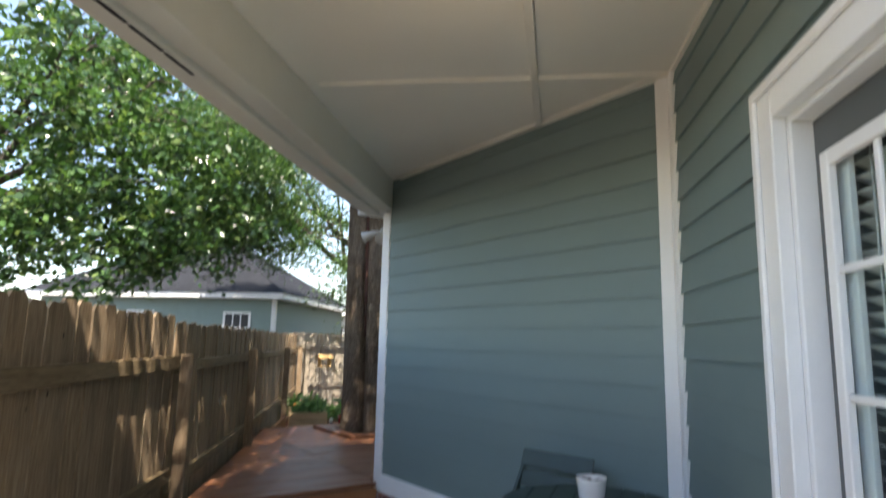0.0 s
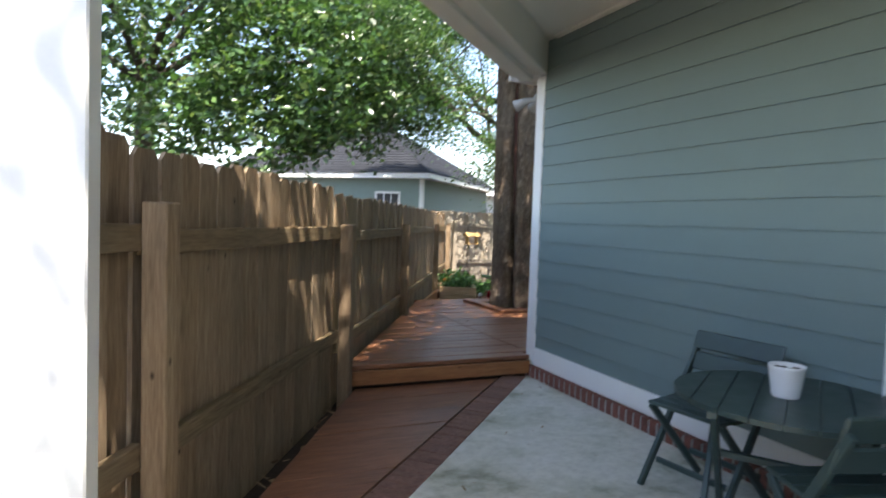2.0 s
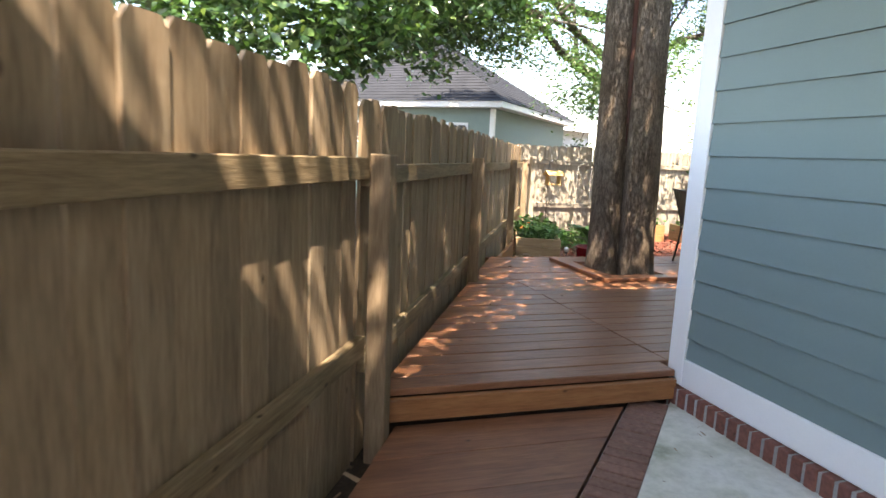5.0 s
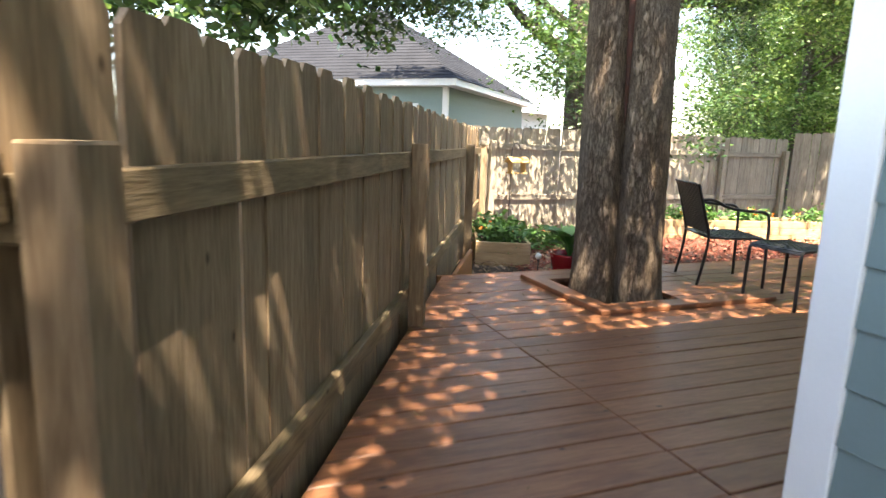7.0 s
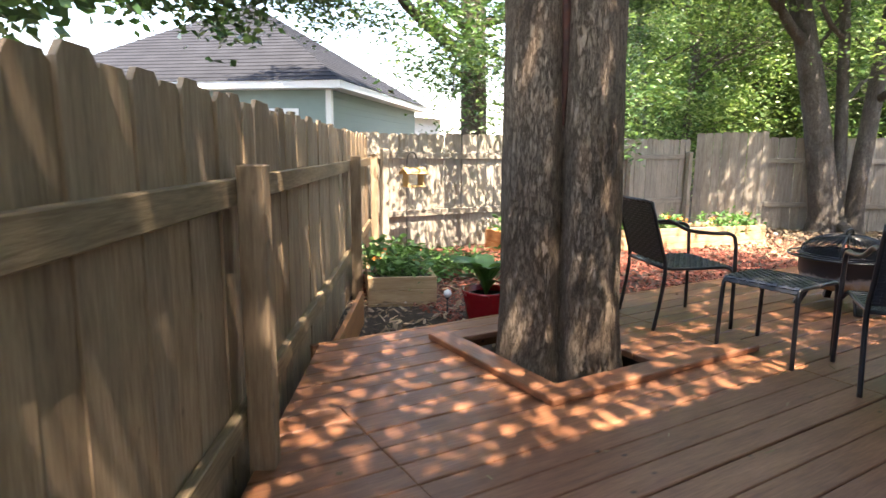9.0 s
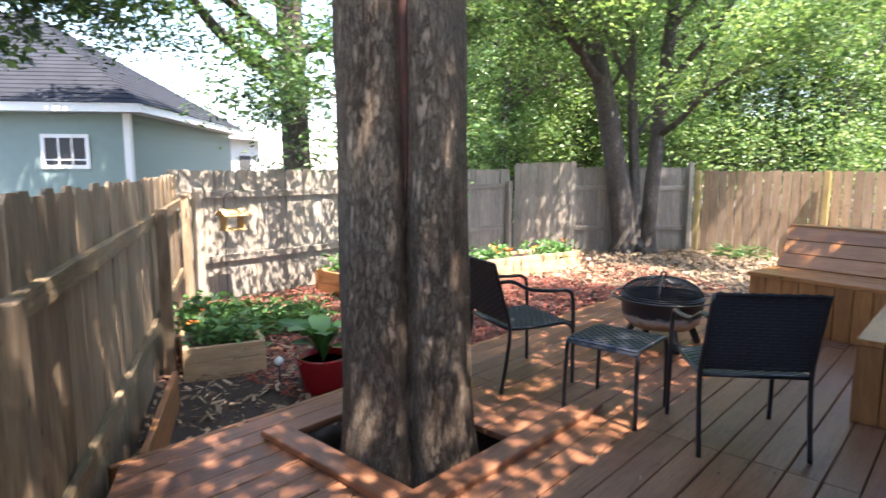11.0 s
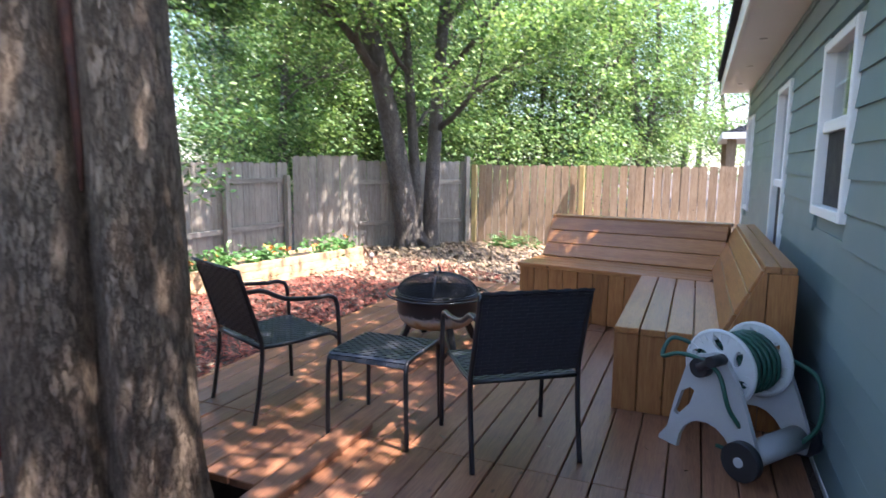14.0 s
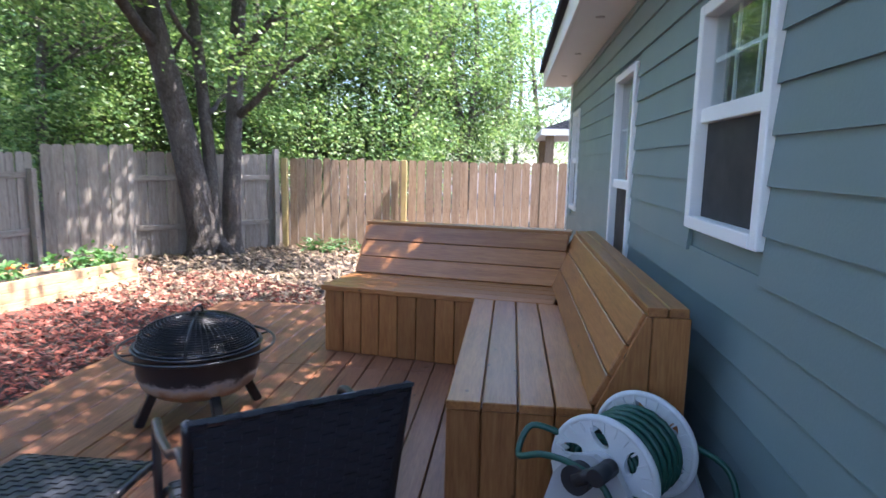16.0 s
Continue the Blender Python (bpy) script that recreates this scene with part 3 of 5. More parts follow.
def fence_run(label, a, b2, z0, z1, posts, rails, woods, post_top, gap=0.004, posts_label="", rails_in=True, post_size=0.09, post_wood=None, end_drop=0.0):
    """Boards from a to b2; rails and posts stand on the side right of that way. posts: distances from a."""
    a, b2 = Vector(a), Vector(b2)
    d = b2 - a
    ln = d.length
    head = math.degrees(math.atan2(d.y, d.x))
    f = thing("fence", label, "fence", pose(a.x, a.y, 0, 0, 0, head), kind="structure")
    meshes = [picket_mesh(0.14, z1 - z0 + q, woods[0]) for q in (-0.012, 0.0, 0.01)]
    x = 0.0
    while x < ln - 0.004:
        ob = new("picket", meshes[random.randrange(3)])
        ob.parent = f
        last = x > ln - 0.15
        ob.matrix_basis = pose(min(x, ln - 0.142), random.uniform(0, 0.004) + (0.018 if last else 0.0), z0 - end_drop * x / ln, random.uniform(-0.3, 0.3), random.uniform(-0.35, 0.35), 0)
        x += 0.14 + gap + (random.random() < 0.15) * 0.004
    if rails_in:
        for zr in rails:
            ps = [0.0] + [p for p in posts if 0.05 < p < ln - 0.05] + [ln]
            for p0, p1 in zip(ps, ps[1:]):
                bm = bmesh.new()
                box(bm, p0 + 0.004, p1 - 0.004, -0.04, -0.002, zr - 0.045, zr + 0.045, 0.004)
                ob = part("rail", bm, woods[1], f)
                ob.location.z = -end_drop * (p0 + p1) / 2 / ln
        bm = bmesh.new()
        box(bm, -post_size / 2, post_size / 2, -post_size / 2, post_size / 2, z0 - 0.3, post_top, 0.005)
        pm = mesh_of(bm, "post", post_wood or woods[0])
        for p in posts:
            ob = new("post", pm)
            ob.parent = f
            ob.matrix_basis = pose(p, -0.044 - post_size / 2, -end_drop * p / ln, random.uniform(-0.4, 0.4), random.uniform(-0.5, 0.5), random.uniform(-2, 2))
    return f


def on_fence(s, o=0.0):
    return (FP[0] + fd.x * s + fn.x * o, FP[1] + fd.y * s + fn.y * o)


LEFT_END = 8.55
P2 = on_fence(-0.2, 0.03)
NEAR_H = radians(-29.5)


def near_pt(s):
    """s metres back along the fence beside the porch."""
    return (P2[0] + math.sin(NEAR_H) * s, P2[1] - math.cos(NEAR_H) * s)


fence_run("weathered brown board fence with light showing between its pickets", near_pt(9.0), near_pt(2.3), -0.38, 1.38,
          [1.8, 4.25, 6.72], (1.03, 0.28), (fence_wood, fence_rail), 1.15, gap=0.009)
fence_run("weathered brown board fence with dog-eared pickets beside the porch", near_pt(2.3), P2, -0.38, 1.335,
          [], (1.01, 0.26), (fence_wood, fence_rail), 1.07, gap=0.0015)
fence_run("weathered brown board fence with dog-eared pickets beside the deck", P2, on_fence(LEFT_END, 0.0), -0.38, 1.3,
          [0.045, 2.76, 6.15, 8.55], (0.98, 0.18), (fence_wood, fence_rail), 1.07, gap=0.0015)
fence_run("sun-bleached grey board fence with rails and posts", (2.3, 7.62), (9.0, 7.6), -0.45, 1.36, [0.3, 2.7, 5.0, 6.55], (1.05, 0.25), (fence_grey, fence_grey_rail), 1.14)
fence_run("sun-bleached grey fence panel turned into the garden", (9.0, 7.5), (9.72, 6.6), -0.45, 1.5, [0.05, 1.15], (1.05, 0.25), (fence_grey, fence_grey_rail), 1.45, rails_in=False)
fence_run("grey-brown board fence behind the multi-stemmed tree", (9.82, 6.72), (11.75, 5.05), -0.45, 1.42, [0.0, 2.45], (1.0, 0.2), (fence_grey, fence_grey_rail), 1.52)
fence_run("newer tan board fence, sunlit, with yellow posts", (11.75, 5.0), (12.0, -3.0), -0.3, 1.36, [0.1, 2.3], (), (fence_new, fence_new), 1.36, gap=0.017, post_wood=post_yellow)

# ---- openings ----
glass = clear_glass("window_glass")
screen_mesh = plain("insect_screen", (0.02, 0.021, 0.023), 0.7, vary=0.2, bump=0.2, fine=400)
blind_white = plain("blind_white", (0.8, 0.8, 0.78), 0.5, vary=0.03)
# dark colour stands in for the lack of light in rooms behind glass
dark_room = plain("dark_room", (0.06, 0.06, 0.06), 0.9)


def window(x0, x1, z0, z1, split, label):
    """A white sash window in the back wall: glass above, insect screen below."""
    w, h = x1 - x0, z1 - z0
    win = thing("window_1", label, "window", pose(x0, 0, z0), kind="structure")
    for name, bx in (("window_frame", (0, 0.055, -0.07, 0.032, 0, h)), ("window_frame", (w - 0.055, w, -0.07, 0.032, 0, h)),
                     ("window_frame", (0.055, w - 0.055, -0.07, 0.032, h - 0.05, h)), ("window_sill", (0.055, w - 0.055, -0.07, 0.036, 0, 0.05)),
                     ("sash_rail", (0.055, w - 0.055, -0.06, 0.012, split - 0.03, split + 0.03))):
        bm = bmesh.new()
        box(bm, *bx, 0.004)
        part(name, bm, white_paint, win)
    bm = bmesh.new()
    box(bm, 0.055, w - 0.055, -0.028, -0.022, split + 0.03, h - 0.05)
    part("pane", bm, glass, win)
    bm = bmesh.new()
    box(bm, 0.055, w - 0.055, -0.05, -0.044, 0.05, split - 0.03)
    part("pane", bm, glass, win)
    bm = bmesh.new()
    box(bm, 0.055, w - 0.055, -0.022, -0.019, 0.05, split - 0.03)
    part("insect_screen", bm, screen_mesh, win, "dark insect screen")
    for k in (1, 2):
        xm = 0.055 + (w - 0.11) * k / 3
        bm = bmesh.new()
        box(bm, xm - 0.008, xm + 0.008, -0.04, -0.03, split + 0.03, h - 0.05)
        part("muntin", bm, white_paint, win)
    zm = (split + h) / 2
    bm = bmesh.new()
    box(bm, 0.055, w - 0.055, -0.04, -0.03, zm - 0.008, zm + 0.008)
    part("muntin", bm, white_paint, win)
    # shallow box coloured dark in place of an unlit room
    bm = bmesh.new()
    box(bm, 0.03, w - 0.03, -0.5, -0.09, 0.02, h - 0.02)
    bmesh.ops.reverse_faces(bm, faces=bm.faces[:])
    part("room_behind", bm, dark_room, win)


window(*WIN[0], 0.46, "white sash window with a dark insect screen below")
window(*WIN[1], 0.67, "tall white sash window partly hidden by the bench")
window(*WIN[2], 0.6, "white sash window at the far end of the wall")

# back door on the porch: x along the wall, outside is -y
door = thing("door_1", "dark grey back door with a white framed glass light and blinds", "door", along(DOOR_HEAD, DW, z=0), kind="structure")
D0, D1, DZ = 1.32, 2.26, 1.89
for bx in ((D0 - 0.115, D0 + 0.01, -0.045, 0.0, SLAB, DZ + 0.11), (D1 - 0.01, D1 + 0.115, -0.045, 0.0, SLAB, DZ + 0.11), (D0 + 0.01, D1 - 0.01, -0.045, 0.0, DZ - 0.01, DZ + 0.11),
           (D0, D0 + 0.03, 0.0, 0.12, SLAB, DZ), (D1 - 0.03, D1, 0.0, 0.12, SLAB, DZ), (D0 + 0.03, D1 - 0.03, 0.0, 0.12, DZ - 0.03, DZ),
           (D0 - 0.118, D0 - 0.085, -0.06, -0.045, SLAB, DZ + 0.113), (D0 - 0.118, D1 + 0.118, -0.06, -0.0452, DZ + 0.082, DZ + 0.116)):
    bm = bmesh.new()
    box(bm, *bx, 0.004)
    part("casing", bm, white_paint, door, "white moulded casing")
L0, L1, Z0, Z1 = D0 + 0.10, D1 - 0.10, 0.05, DZ - 0.15
for bx in ((D0 + 0.03, L0, 0.065, 0.105, SLAB + 0.03, DZ - 0.03), (L1, D1 - 0.03, 0.065, 0.105, SLAB + 0.03, DZ - 0.03),
           (L0, L1, 0.065, 0.105, Z1, DZ - 0.03), (L0, L1, 0.065, 0.105, SLAB + 0.03, Z0)):
    bm = bmesh.new()
    box(bm, *bx)
    part("door_leaf", bm, door_paint, door, "dark grey painted door leaf")
for bx in ((L0 - 0.01, L0 + 0.035, 0.045, 0.07, Z0, Z1), (L1 - 0.035, L1 + 0.01, 0.045, 0.07, Z0, Z1), (L0 + 0.035, L1 - 0.035, 0.045, 0.07, Z1 - 0.045, Z1), (L0 + 0.035, L1 - 0.035, 0.045, 0.07, Z0, Z0 + 0.045)):
    bm = bmesh.new()
    box(bm, *bx, 0.004)
    part("light_frame", bm, white_paint, door, "white frame of the glass")
for k in range(1, 3):
    xm = L0 + (L1 - L0) * k / 3
    bm = bmesh.new()
    box(bm, xm - 0.011, xm + 0.011, 0.054, 0.066, Z0 + 0.045, Z1 - 0.045, 0.003)
    part("muntin", bm, white_paint, door)
for k in range(1, 5):
    zm = Z0 + (Z1 - Z0) * k / 5
    bm = bmesh.new()
    box(bm, L0 + 0.035, L1 - 0.035, 0.053, 0.067, zm - 0.011, zm + 0.011, 0.003)
    part("muntin", bm, white_paint, door)
bm = bmesh.new()
box(bm, L0 + 0.03, L1 - 0.03, 0.068, 0.072, Z0, Z1)
part("pane", bm, glass, door).visible_shadow = False
for bx in ((L0 + 0.0, L0 + 0.058, 0.085, 0.104, Z0, Z1), (L1 - 0.058, L1, 0.085, 0.104, Z0, Z1)):
    bm = bmesh.new()
    box(bm, *bx, 0.003)
    part("inner_frame", bm, white_paint, door, "white inner frame of the glass")
for xc in (L0 + 0.13, L1 - 0.13):
    bm = bmesh.new()
    tube(bm, [(xc, 0.106, Z0), (xc, 0.106, Z1)], 0.0025, 6)
    part("blind_cord", bm, blind_white, door)
bm = bmesh.new()
box(bm, L0 + 0.03, L1 - 0.03, -0.024, 0.024, -0.0015, 0.001, 0)
slat_mesh = mesh_of(bm, "blind_slat", blind_white)
for k in range(40):
    ob = new("blind_slat", slat_mesh)
    ob.parent, ob.matrix_basis = door, pose(0, 0.135, Z0 + 0.02 + k * (Z1 - Z0 - 0.03) / 40, -24)
# dark-coloured box behind the blinds, its shade is in the colour
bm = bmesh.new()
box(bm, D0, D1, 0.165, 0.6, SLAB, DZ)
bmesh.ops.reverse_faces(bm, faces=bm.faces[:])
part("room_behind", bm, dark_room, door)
bm = bmesh.new()
lathe(bm, [(0.0, -0.062), (0.018, -0.06), (0.026, -0.045), (0.022, -0.03), (0.011, -0.02), (0.011, 0.0)], 16)
part("door_handle", bm, plain("handle_metal", (0.35, 0.3, 0.22), 0.3, 1.0), door, "", pose(D1 - 0.085, 0.062, 0.82, -90))

# ---- bench ----
PLANK = 0.135


def plank_x(bm, ln, w, t):
    box(bm, 0, ln, -w / 2, w / 2, -t / 2, t / 2, 0.004)


bench = thing("corner_bench", "L-shaped built-in deck bench of orange-brown stained planks", "bench")
CROSS = pose(4.87, 1.0, 0, 0, 0, -10)            # the cross part stands a little askew
TAN = math.tan(radians(10))
for k in range(4):                              # long seat
    yk = 0.45 + PLANK * (k + 0.5)
    ln = 4.862 + (yk - 1.0) * TAN - 3.155
    bm = bmesh.new()
    plank_x(bm, ln, PLANK - 0.006, 0.036)
    for v in bm.verts:
        if v.co.x > 0.5:
            v.co.x += v.co.y * TAN
    part("seat_plank", bm, bench_wood_x, bench, at=pose(3.155, yk, 0.46 + random.uniform(-0.0015, 0.0015)))
for k in range(4):                              # cross seat
    bm = bmesh.new()
    plank_x(bm, 1.62, PLANK - 0.006, 0.036)
    part("seat_plank", bm, bench_wood_x, bench, at=CROSS @ pose(PLANK * (k + 0.5), -0.52, 0.46 + random.uniform(-0.0015, 0.0015), 0, 0, 90))


def front_boards(p, d, count, ln, top=0.44, base=None):
    w = ln / count
    bm = bmesh.new()
    box(bm, 0.003, w - 0.003, 0, 0.022, 0, top, 0.003)
    me = mesh_of(bm, "front_board", bench_wood_z)
    for k in range(count):
        ob = new("front_board", me)
        ob.parent = bench
        ob.matrix_basis = (base or Matrix()) @ pose(p[0] + d[0] * w * k, p[1] + d[1] * w * k, 0.003, 0, 0, math.degrees(math.atan2(d[1], d[0])))


front_boards((3.17, 0.99), (0, -1), 4, 0.54)
front_boards((4.86, 0.975), (-1, 0), 12, 1.68)
front_boards((0.015, 1.07), (0, -1), 8, 1.08, base=CROSS)
front_boards((0.53, 1.075), (-1, 0), 4, 0.52, base=CROSS)
bm = bmesh.new()
box(bm, 3.2, 4.7, 0.46, 0.94, 0.0, 0.435)
part("carcass", bm, bench_wood_x, bench)
bm = bmesh.new()
box(bm, 0.05, 0.52, -0.45, 1.03, 0.0, 0.43)
part("carcass", bm, bench_wood_x, bench, at=CROSS)
# sloped backs
TOP = 0.83


def closed_end(bm, outline, at, thick):
    lo = [bm.verts.new((at, y, z)) for y, z in outline]
    hi = [bm.verts.new((at + thick, y, z)) for y, z in outline]
    k = len(outline)
    bm.faces.new(lo)
    bm.faces.new(hi[::-1])
    for q in range(k):
        bm.faces.new((lo[q], hi[q], hi[(q + 1) % k], lo[(q + 1) % k]))
    bmesh.ops.recalc_face_normals(bm, faces=bm.faces[:])


for base, run, ln, start in ((None, 0.175, 2.42, 3.195), (CROSS @ pose(0.54, -0.53, 0, 0, 0, 90) @ pose(0, -0.45, 0), 0.25, 1.60, 0.0)):
    # x along the bench, y towards the sitter, the seat's back edge at y = 0.45
    base = base or Matrix()
    rise = TOP - 0.475
    slope = math.hypot(rise, run)
    tilt = math.degrees(math.atan2(rise, run))
    for k in range(3):
        f = (k + 0.5) / 3
        bm = bmesh.new()
        plank_x(bm, ln, slope / 3 - 0.005, 0.03)
        part("back_plank", bm, bench_wood_x, bench, at=base @ pose(start, 0.45 - run * f, 0.475 + rise * f, 180 - tilt, 0, 0))
    cap = 0.45 - run
    for k in range(2):
        bm = bmesh.new()
        plank_x(bm, ln + 0.04, 0.07, 0.034)
        part("cap_plank", bm, bench_wood_x, bench, at=base @ pose(start - 0.02, cap - 0.03 - 0.074 * k, TOP + 0.012))
    bm = bmesh.new()
    closed_end(bm, [(0.448, 0.003), (0.448, 0.455), (cap + 0.006, TOP - 0.006), (cap - 0.01, TOP - 0.006), (cap - 0.01, 0.003)], start - 0.023 if start else ln + 0.001, 0.022)
    part("end_cheek", bm, bench_wood_z, bench, at=base)
    bm = bmesh.new()
    e0 = start - 0.023 if start else ln + 0.001
    box(bm, e0, e0 + 0.022, cap - 0.145, cap - 0.015, 0.003, TOP - 0.006, 0.003)
    part("end_board", bm, bench_wood_z, bench, at=base)
    bm = bmesh.new()
    box(bm, start, start + ln, cap - 0.14, cap - 0.12, 0.003, TOP - 0.006)
    part("back_board", bm, bench_wood_z, bench, at=base)

# ---- patio chairs and stool ----
woven = plain("woven_resin", (0.022, 0.024, 0.03), 0.42, vary=0.35, scale=30, bump=0.3)


def strip_panel(bm, w, pts, n, t=0.008):
    """Woven strips across w along a run of points (x, z)."""
    run = curve_pts([(x, 0, z) for x, z in pts], 10)
    lens = [0.0]
    for a, b2 in zip(run, run[1:]):
        lens.append(lens[-1] + (b2 - a).length)
    for k in range(n):
        s = lens[-1] * (k + 0.5) / n
        i = max(q for q in range(len(lens) - 1) if lens[q] <= s)
        d = (run[i + 1] - run[i]).normalized()
        p = run[i].lerp(run[i + 1], (s - lens[i]) / max(1e-6, lens[i + 1] - lens[i]))
        m = Matrix.Translation(p) @ Matrix(((d.x, 0, -d.z, 0), (0, 1, 0, 0), (d.z, 0, d.x, 0), (0, 0, 0, 1)))
        h = lens[-1] / n * 0.47
        for seg in range(14):
            a = -w / 2 + w * seg / 14
            z = 0.0022 * (1 if (seg + k) % 2 else -1)
            box(bm, -h, h, a + 0.002, a + w / 14 - 0.002, z - t / 2, z + t / 2, 0, m)
        box(bm, -h * 0.8, h * 0.8, -w / 2, w / 2, -t * 0.45, t * 0.45, 0, m)


def patio_chair():
    c = thing("patio_chair", "black metal patio armchair with dark woven seat and back", "chair", group="chairs round the fire pit")
    for sy in (-1, 1):
        y = 0.255 * sy
        bm = bmesh.new()
        tube(bm, curve_pts([(-0.27, y, 0.0), (-0.235, y, 0.2), (-0.215, y, 0.40), (-0.25, y * 0.98, 0.55), (-0.33, y * 0.97, 0.82)], 5), 0.0125, 8)
        part("rear_leg", bm, black_metal, c)
        bm = bmesh.new()
        tube(bm, curve_pts([(0.25, y * 1.08, 0.0), (0.245, y * 1.08, 0.3), (0.235, y * 1.08, 0.56), (0.19, y * 1.08, 0.62), (0.08, y * 1.08, 0.625), (-0.08, y * 1.04, 0.645), (-0.2, y, 0.70), (-0.285, y * 0.98, 0.70)], 5), 0.0125, 8)
        part("arm_leg", bm, black_metal, c)
        bm = bmesh.new()
        tube(bm, curve_pts([(-0.215, y * 0.97, 0.40), (0.0, y * 0.97, 0.395), (0.2, y * 0.97, 0.40), (0.245, y * 1.06, 0.36)], 5), 0.011, 8)
        part("seat_rail", bm, black_metal, c)
    bm = bmesh.new()
    strip_panel(bm, 0.49, [(-0.21, 0.405), (-0.05, 0.392), (0.12, 0.402), (0.22, 0.405), (0.265, 0.385)], 24)
    part("seat", bm, woven, c)
    bm = bmesh.new()
    strip_panel(bm, 0.50, [(-0.213, 0.43), (-0.25, 0.56), (-0.30, 0.72), (-0.335, 0.81), (-0.36, 0.83)], 24)
    part("backrest", bm, woven, c)
    for x, z in ((-0.215, 0.40), (0.235, 0.395), (-0.332, 0.815)):
        bm = bmesh.new()
        tube(bm, [(x, -0.25, z), (x, 0.25, z)], 0.011, 8)
        part("cross_bar", bm, black_metal, c)
    return c


chair = patio_chair()
chair.matrix_basis = pose(2.54, 1.40, 0.0, 0, 0, 36)
chair2 = copy_thing(chair, pose(2.53, 2.78, 0.0, 0, 0, -23))

stool = thing("side_table", "low black metal footstool with woven top", "stool", pose(2.455, 2.03, 0, 0, 0, 2))
for sy in (-1, 1):
    for sx in (-1, 1):
        bm = bmesh.new()
        tube(bm, curve_pts([(0.215 * sx, 0.215 * sy, 0), (0.213 * sx, 0.212 * sy, 0.2), (0.208 * sx, 0.208 * sy, 0.37), (0.19 * sx, 0.205 * sy, 0.415), (0.15 * sx, 0.205 * sy, 0.425), (0.0, 0.205 * sy, 0.425)], 5), 0.0125, 8)
        part("leg", bm, black_metal, stool)
bm = bmesh.new()
strip_panel(bm, 0.40, [(-0.215, 0.40), (-0.17, 0.43), (0.0, 0.436), (0.17, 0.43), (0.215, 0.40)], 20)
part("seat", bm, woven, stool)

# ---- fire pit ----
m, n, l, b = nodes_of("scorched_steel")
v = coords(n, l, shift=False)
tc = n.new("ShaderNodeTexCoord")
sep = n.new("ShaderNodeSeparateXYZ")
l.new(tc.outputs["Object"], sep.inputs[0])
nz = noise_tex(n, l, v, 9, 5, 0.65)
add = n.new("ShaderNodeMath")
add.operation = "MULTIPLY_ADD"
add.inputs[1].default_value = 0.16
l.new(nz, add.inputs[0])
l.new(sep.outputs[2], add.inputs[2])
l.new(ramp(n, l, add.outputs[0], [(0.27, (0.26, 0.15, 0.07)), (0.305, (0.36, 0.3, 0.22)), (0.325, (0.3, 0.29, 0.28)), (0.35, (0.018, 0.019, 0.022))]), b.inputs["Base Color"])
b.inputs["Roughness"].default_value, b.inputs["Metallic"].default_value = 0.45, 0.1
bumped(n, l, b, nz, 0.2, 0.003)
scorched = m
pit = thing("fire_pit", "round black steel fire pit, scorched bowl, domed mesh lid", "fire pit", pose(3.93, 2.38, 0.0) @ Matrix.Diagonal((1, 1, 0.95, 1)))
bm = bmesh.new()
lathe(bm, [(0.0, 0.135), (0.14, 0.138), (0.235, 0.16), (0.285, 0.205), (0.305, 0.27), (0.312, 0.40), (0.325, 0.405), (0.325, 0.412), (0.302, 0.412), (0.295, 0.28), (0.22, 0.18), (0.0, 0.15)], 48)
part("bowl", bm, scorched, pit)
bm = bmesh.new()
ring = [(0.385 * math.cos(2 * math.pi * k / 48), 0.385 * math.sin(2 * math.pi * k / 48), 0.405) for k in range(48)]
tube(bm, ring, 0.008, 8, True)
part("ring_handle", bm, black_metal, pit)
for k in range(4):
    a = math.pi / 4 + k * math.pi / 2
    bm = bmesh.new()
    tube(bm, [(0.31 * math.cos(a), 0.31 * math.sin(a), 0.395), (0.387 * math.cos(a), 0.387 * math.sin(a), 0.403)], 0.006, 6)
    part("bracket", bm, black_metal, pit)
    bm = bmesh.new()
    box(bm, -0.024, 0.024, -0.024, 0.024, 0, 0.27, 0.006)
    part("leg", bm, black_metal, pit, at=Matrix.Translation((0.31 * math.cos(a), 0.31 * math.sin(a), 0.0)) @ pose(0, 0, 0, 0, 0, math.degrees(a)) @ pose(0, 0, 0, 0, -24, 0))
bm = bmesh.new()
box(bm, -0.02, 0.02, -0.012, 0.012, 0, 0.01, 0)
part("ash_catch", bm, black_metal, pit, at=pose(0, 0, 0.125))
DOME = [(0.30 * math.cos(q * math.pi / 2 / 9), 0.415 + 0.155 * math.sin(q * math.pi / 2 / 9)) for q in range(10)]
bm = bmesh.new()
for k in range(56):
    a = 2 * math.pi * k / 56
    tube(bm, [(r * math.cos(a), r * math.sin(a), z) for r, z in DOME[:9]], 0.003, 3)
for r, z in [(0.30 * math.cos(q * math.pi / 2 / 22), 0.415 + 0.155 * math.sin(q * math.pi / 2 / 22)) for q in range(21)]:
    tube(bm, [(r * math.cos(2 * math.pi * k / 40), r * math.sin(2 * math.pi * k / 40), z) for k in range(40)], 0.003, 3, True)
lid = part("mesh_lid", bm, black_metal, pit, "domed black wire spark screen")
for k in range(4):
    a = k * math.pi / 2 + 0.3
    bm = bmesh.new()
    tube(bm, [(r * math.cos(a) * 1.01, r * math.sin(a) * 1.01, z + 0.002) for r, z in DOME], 0.006, 6)
    part("rib", bm, black_metal, lid)
bm = bmesh.new()
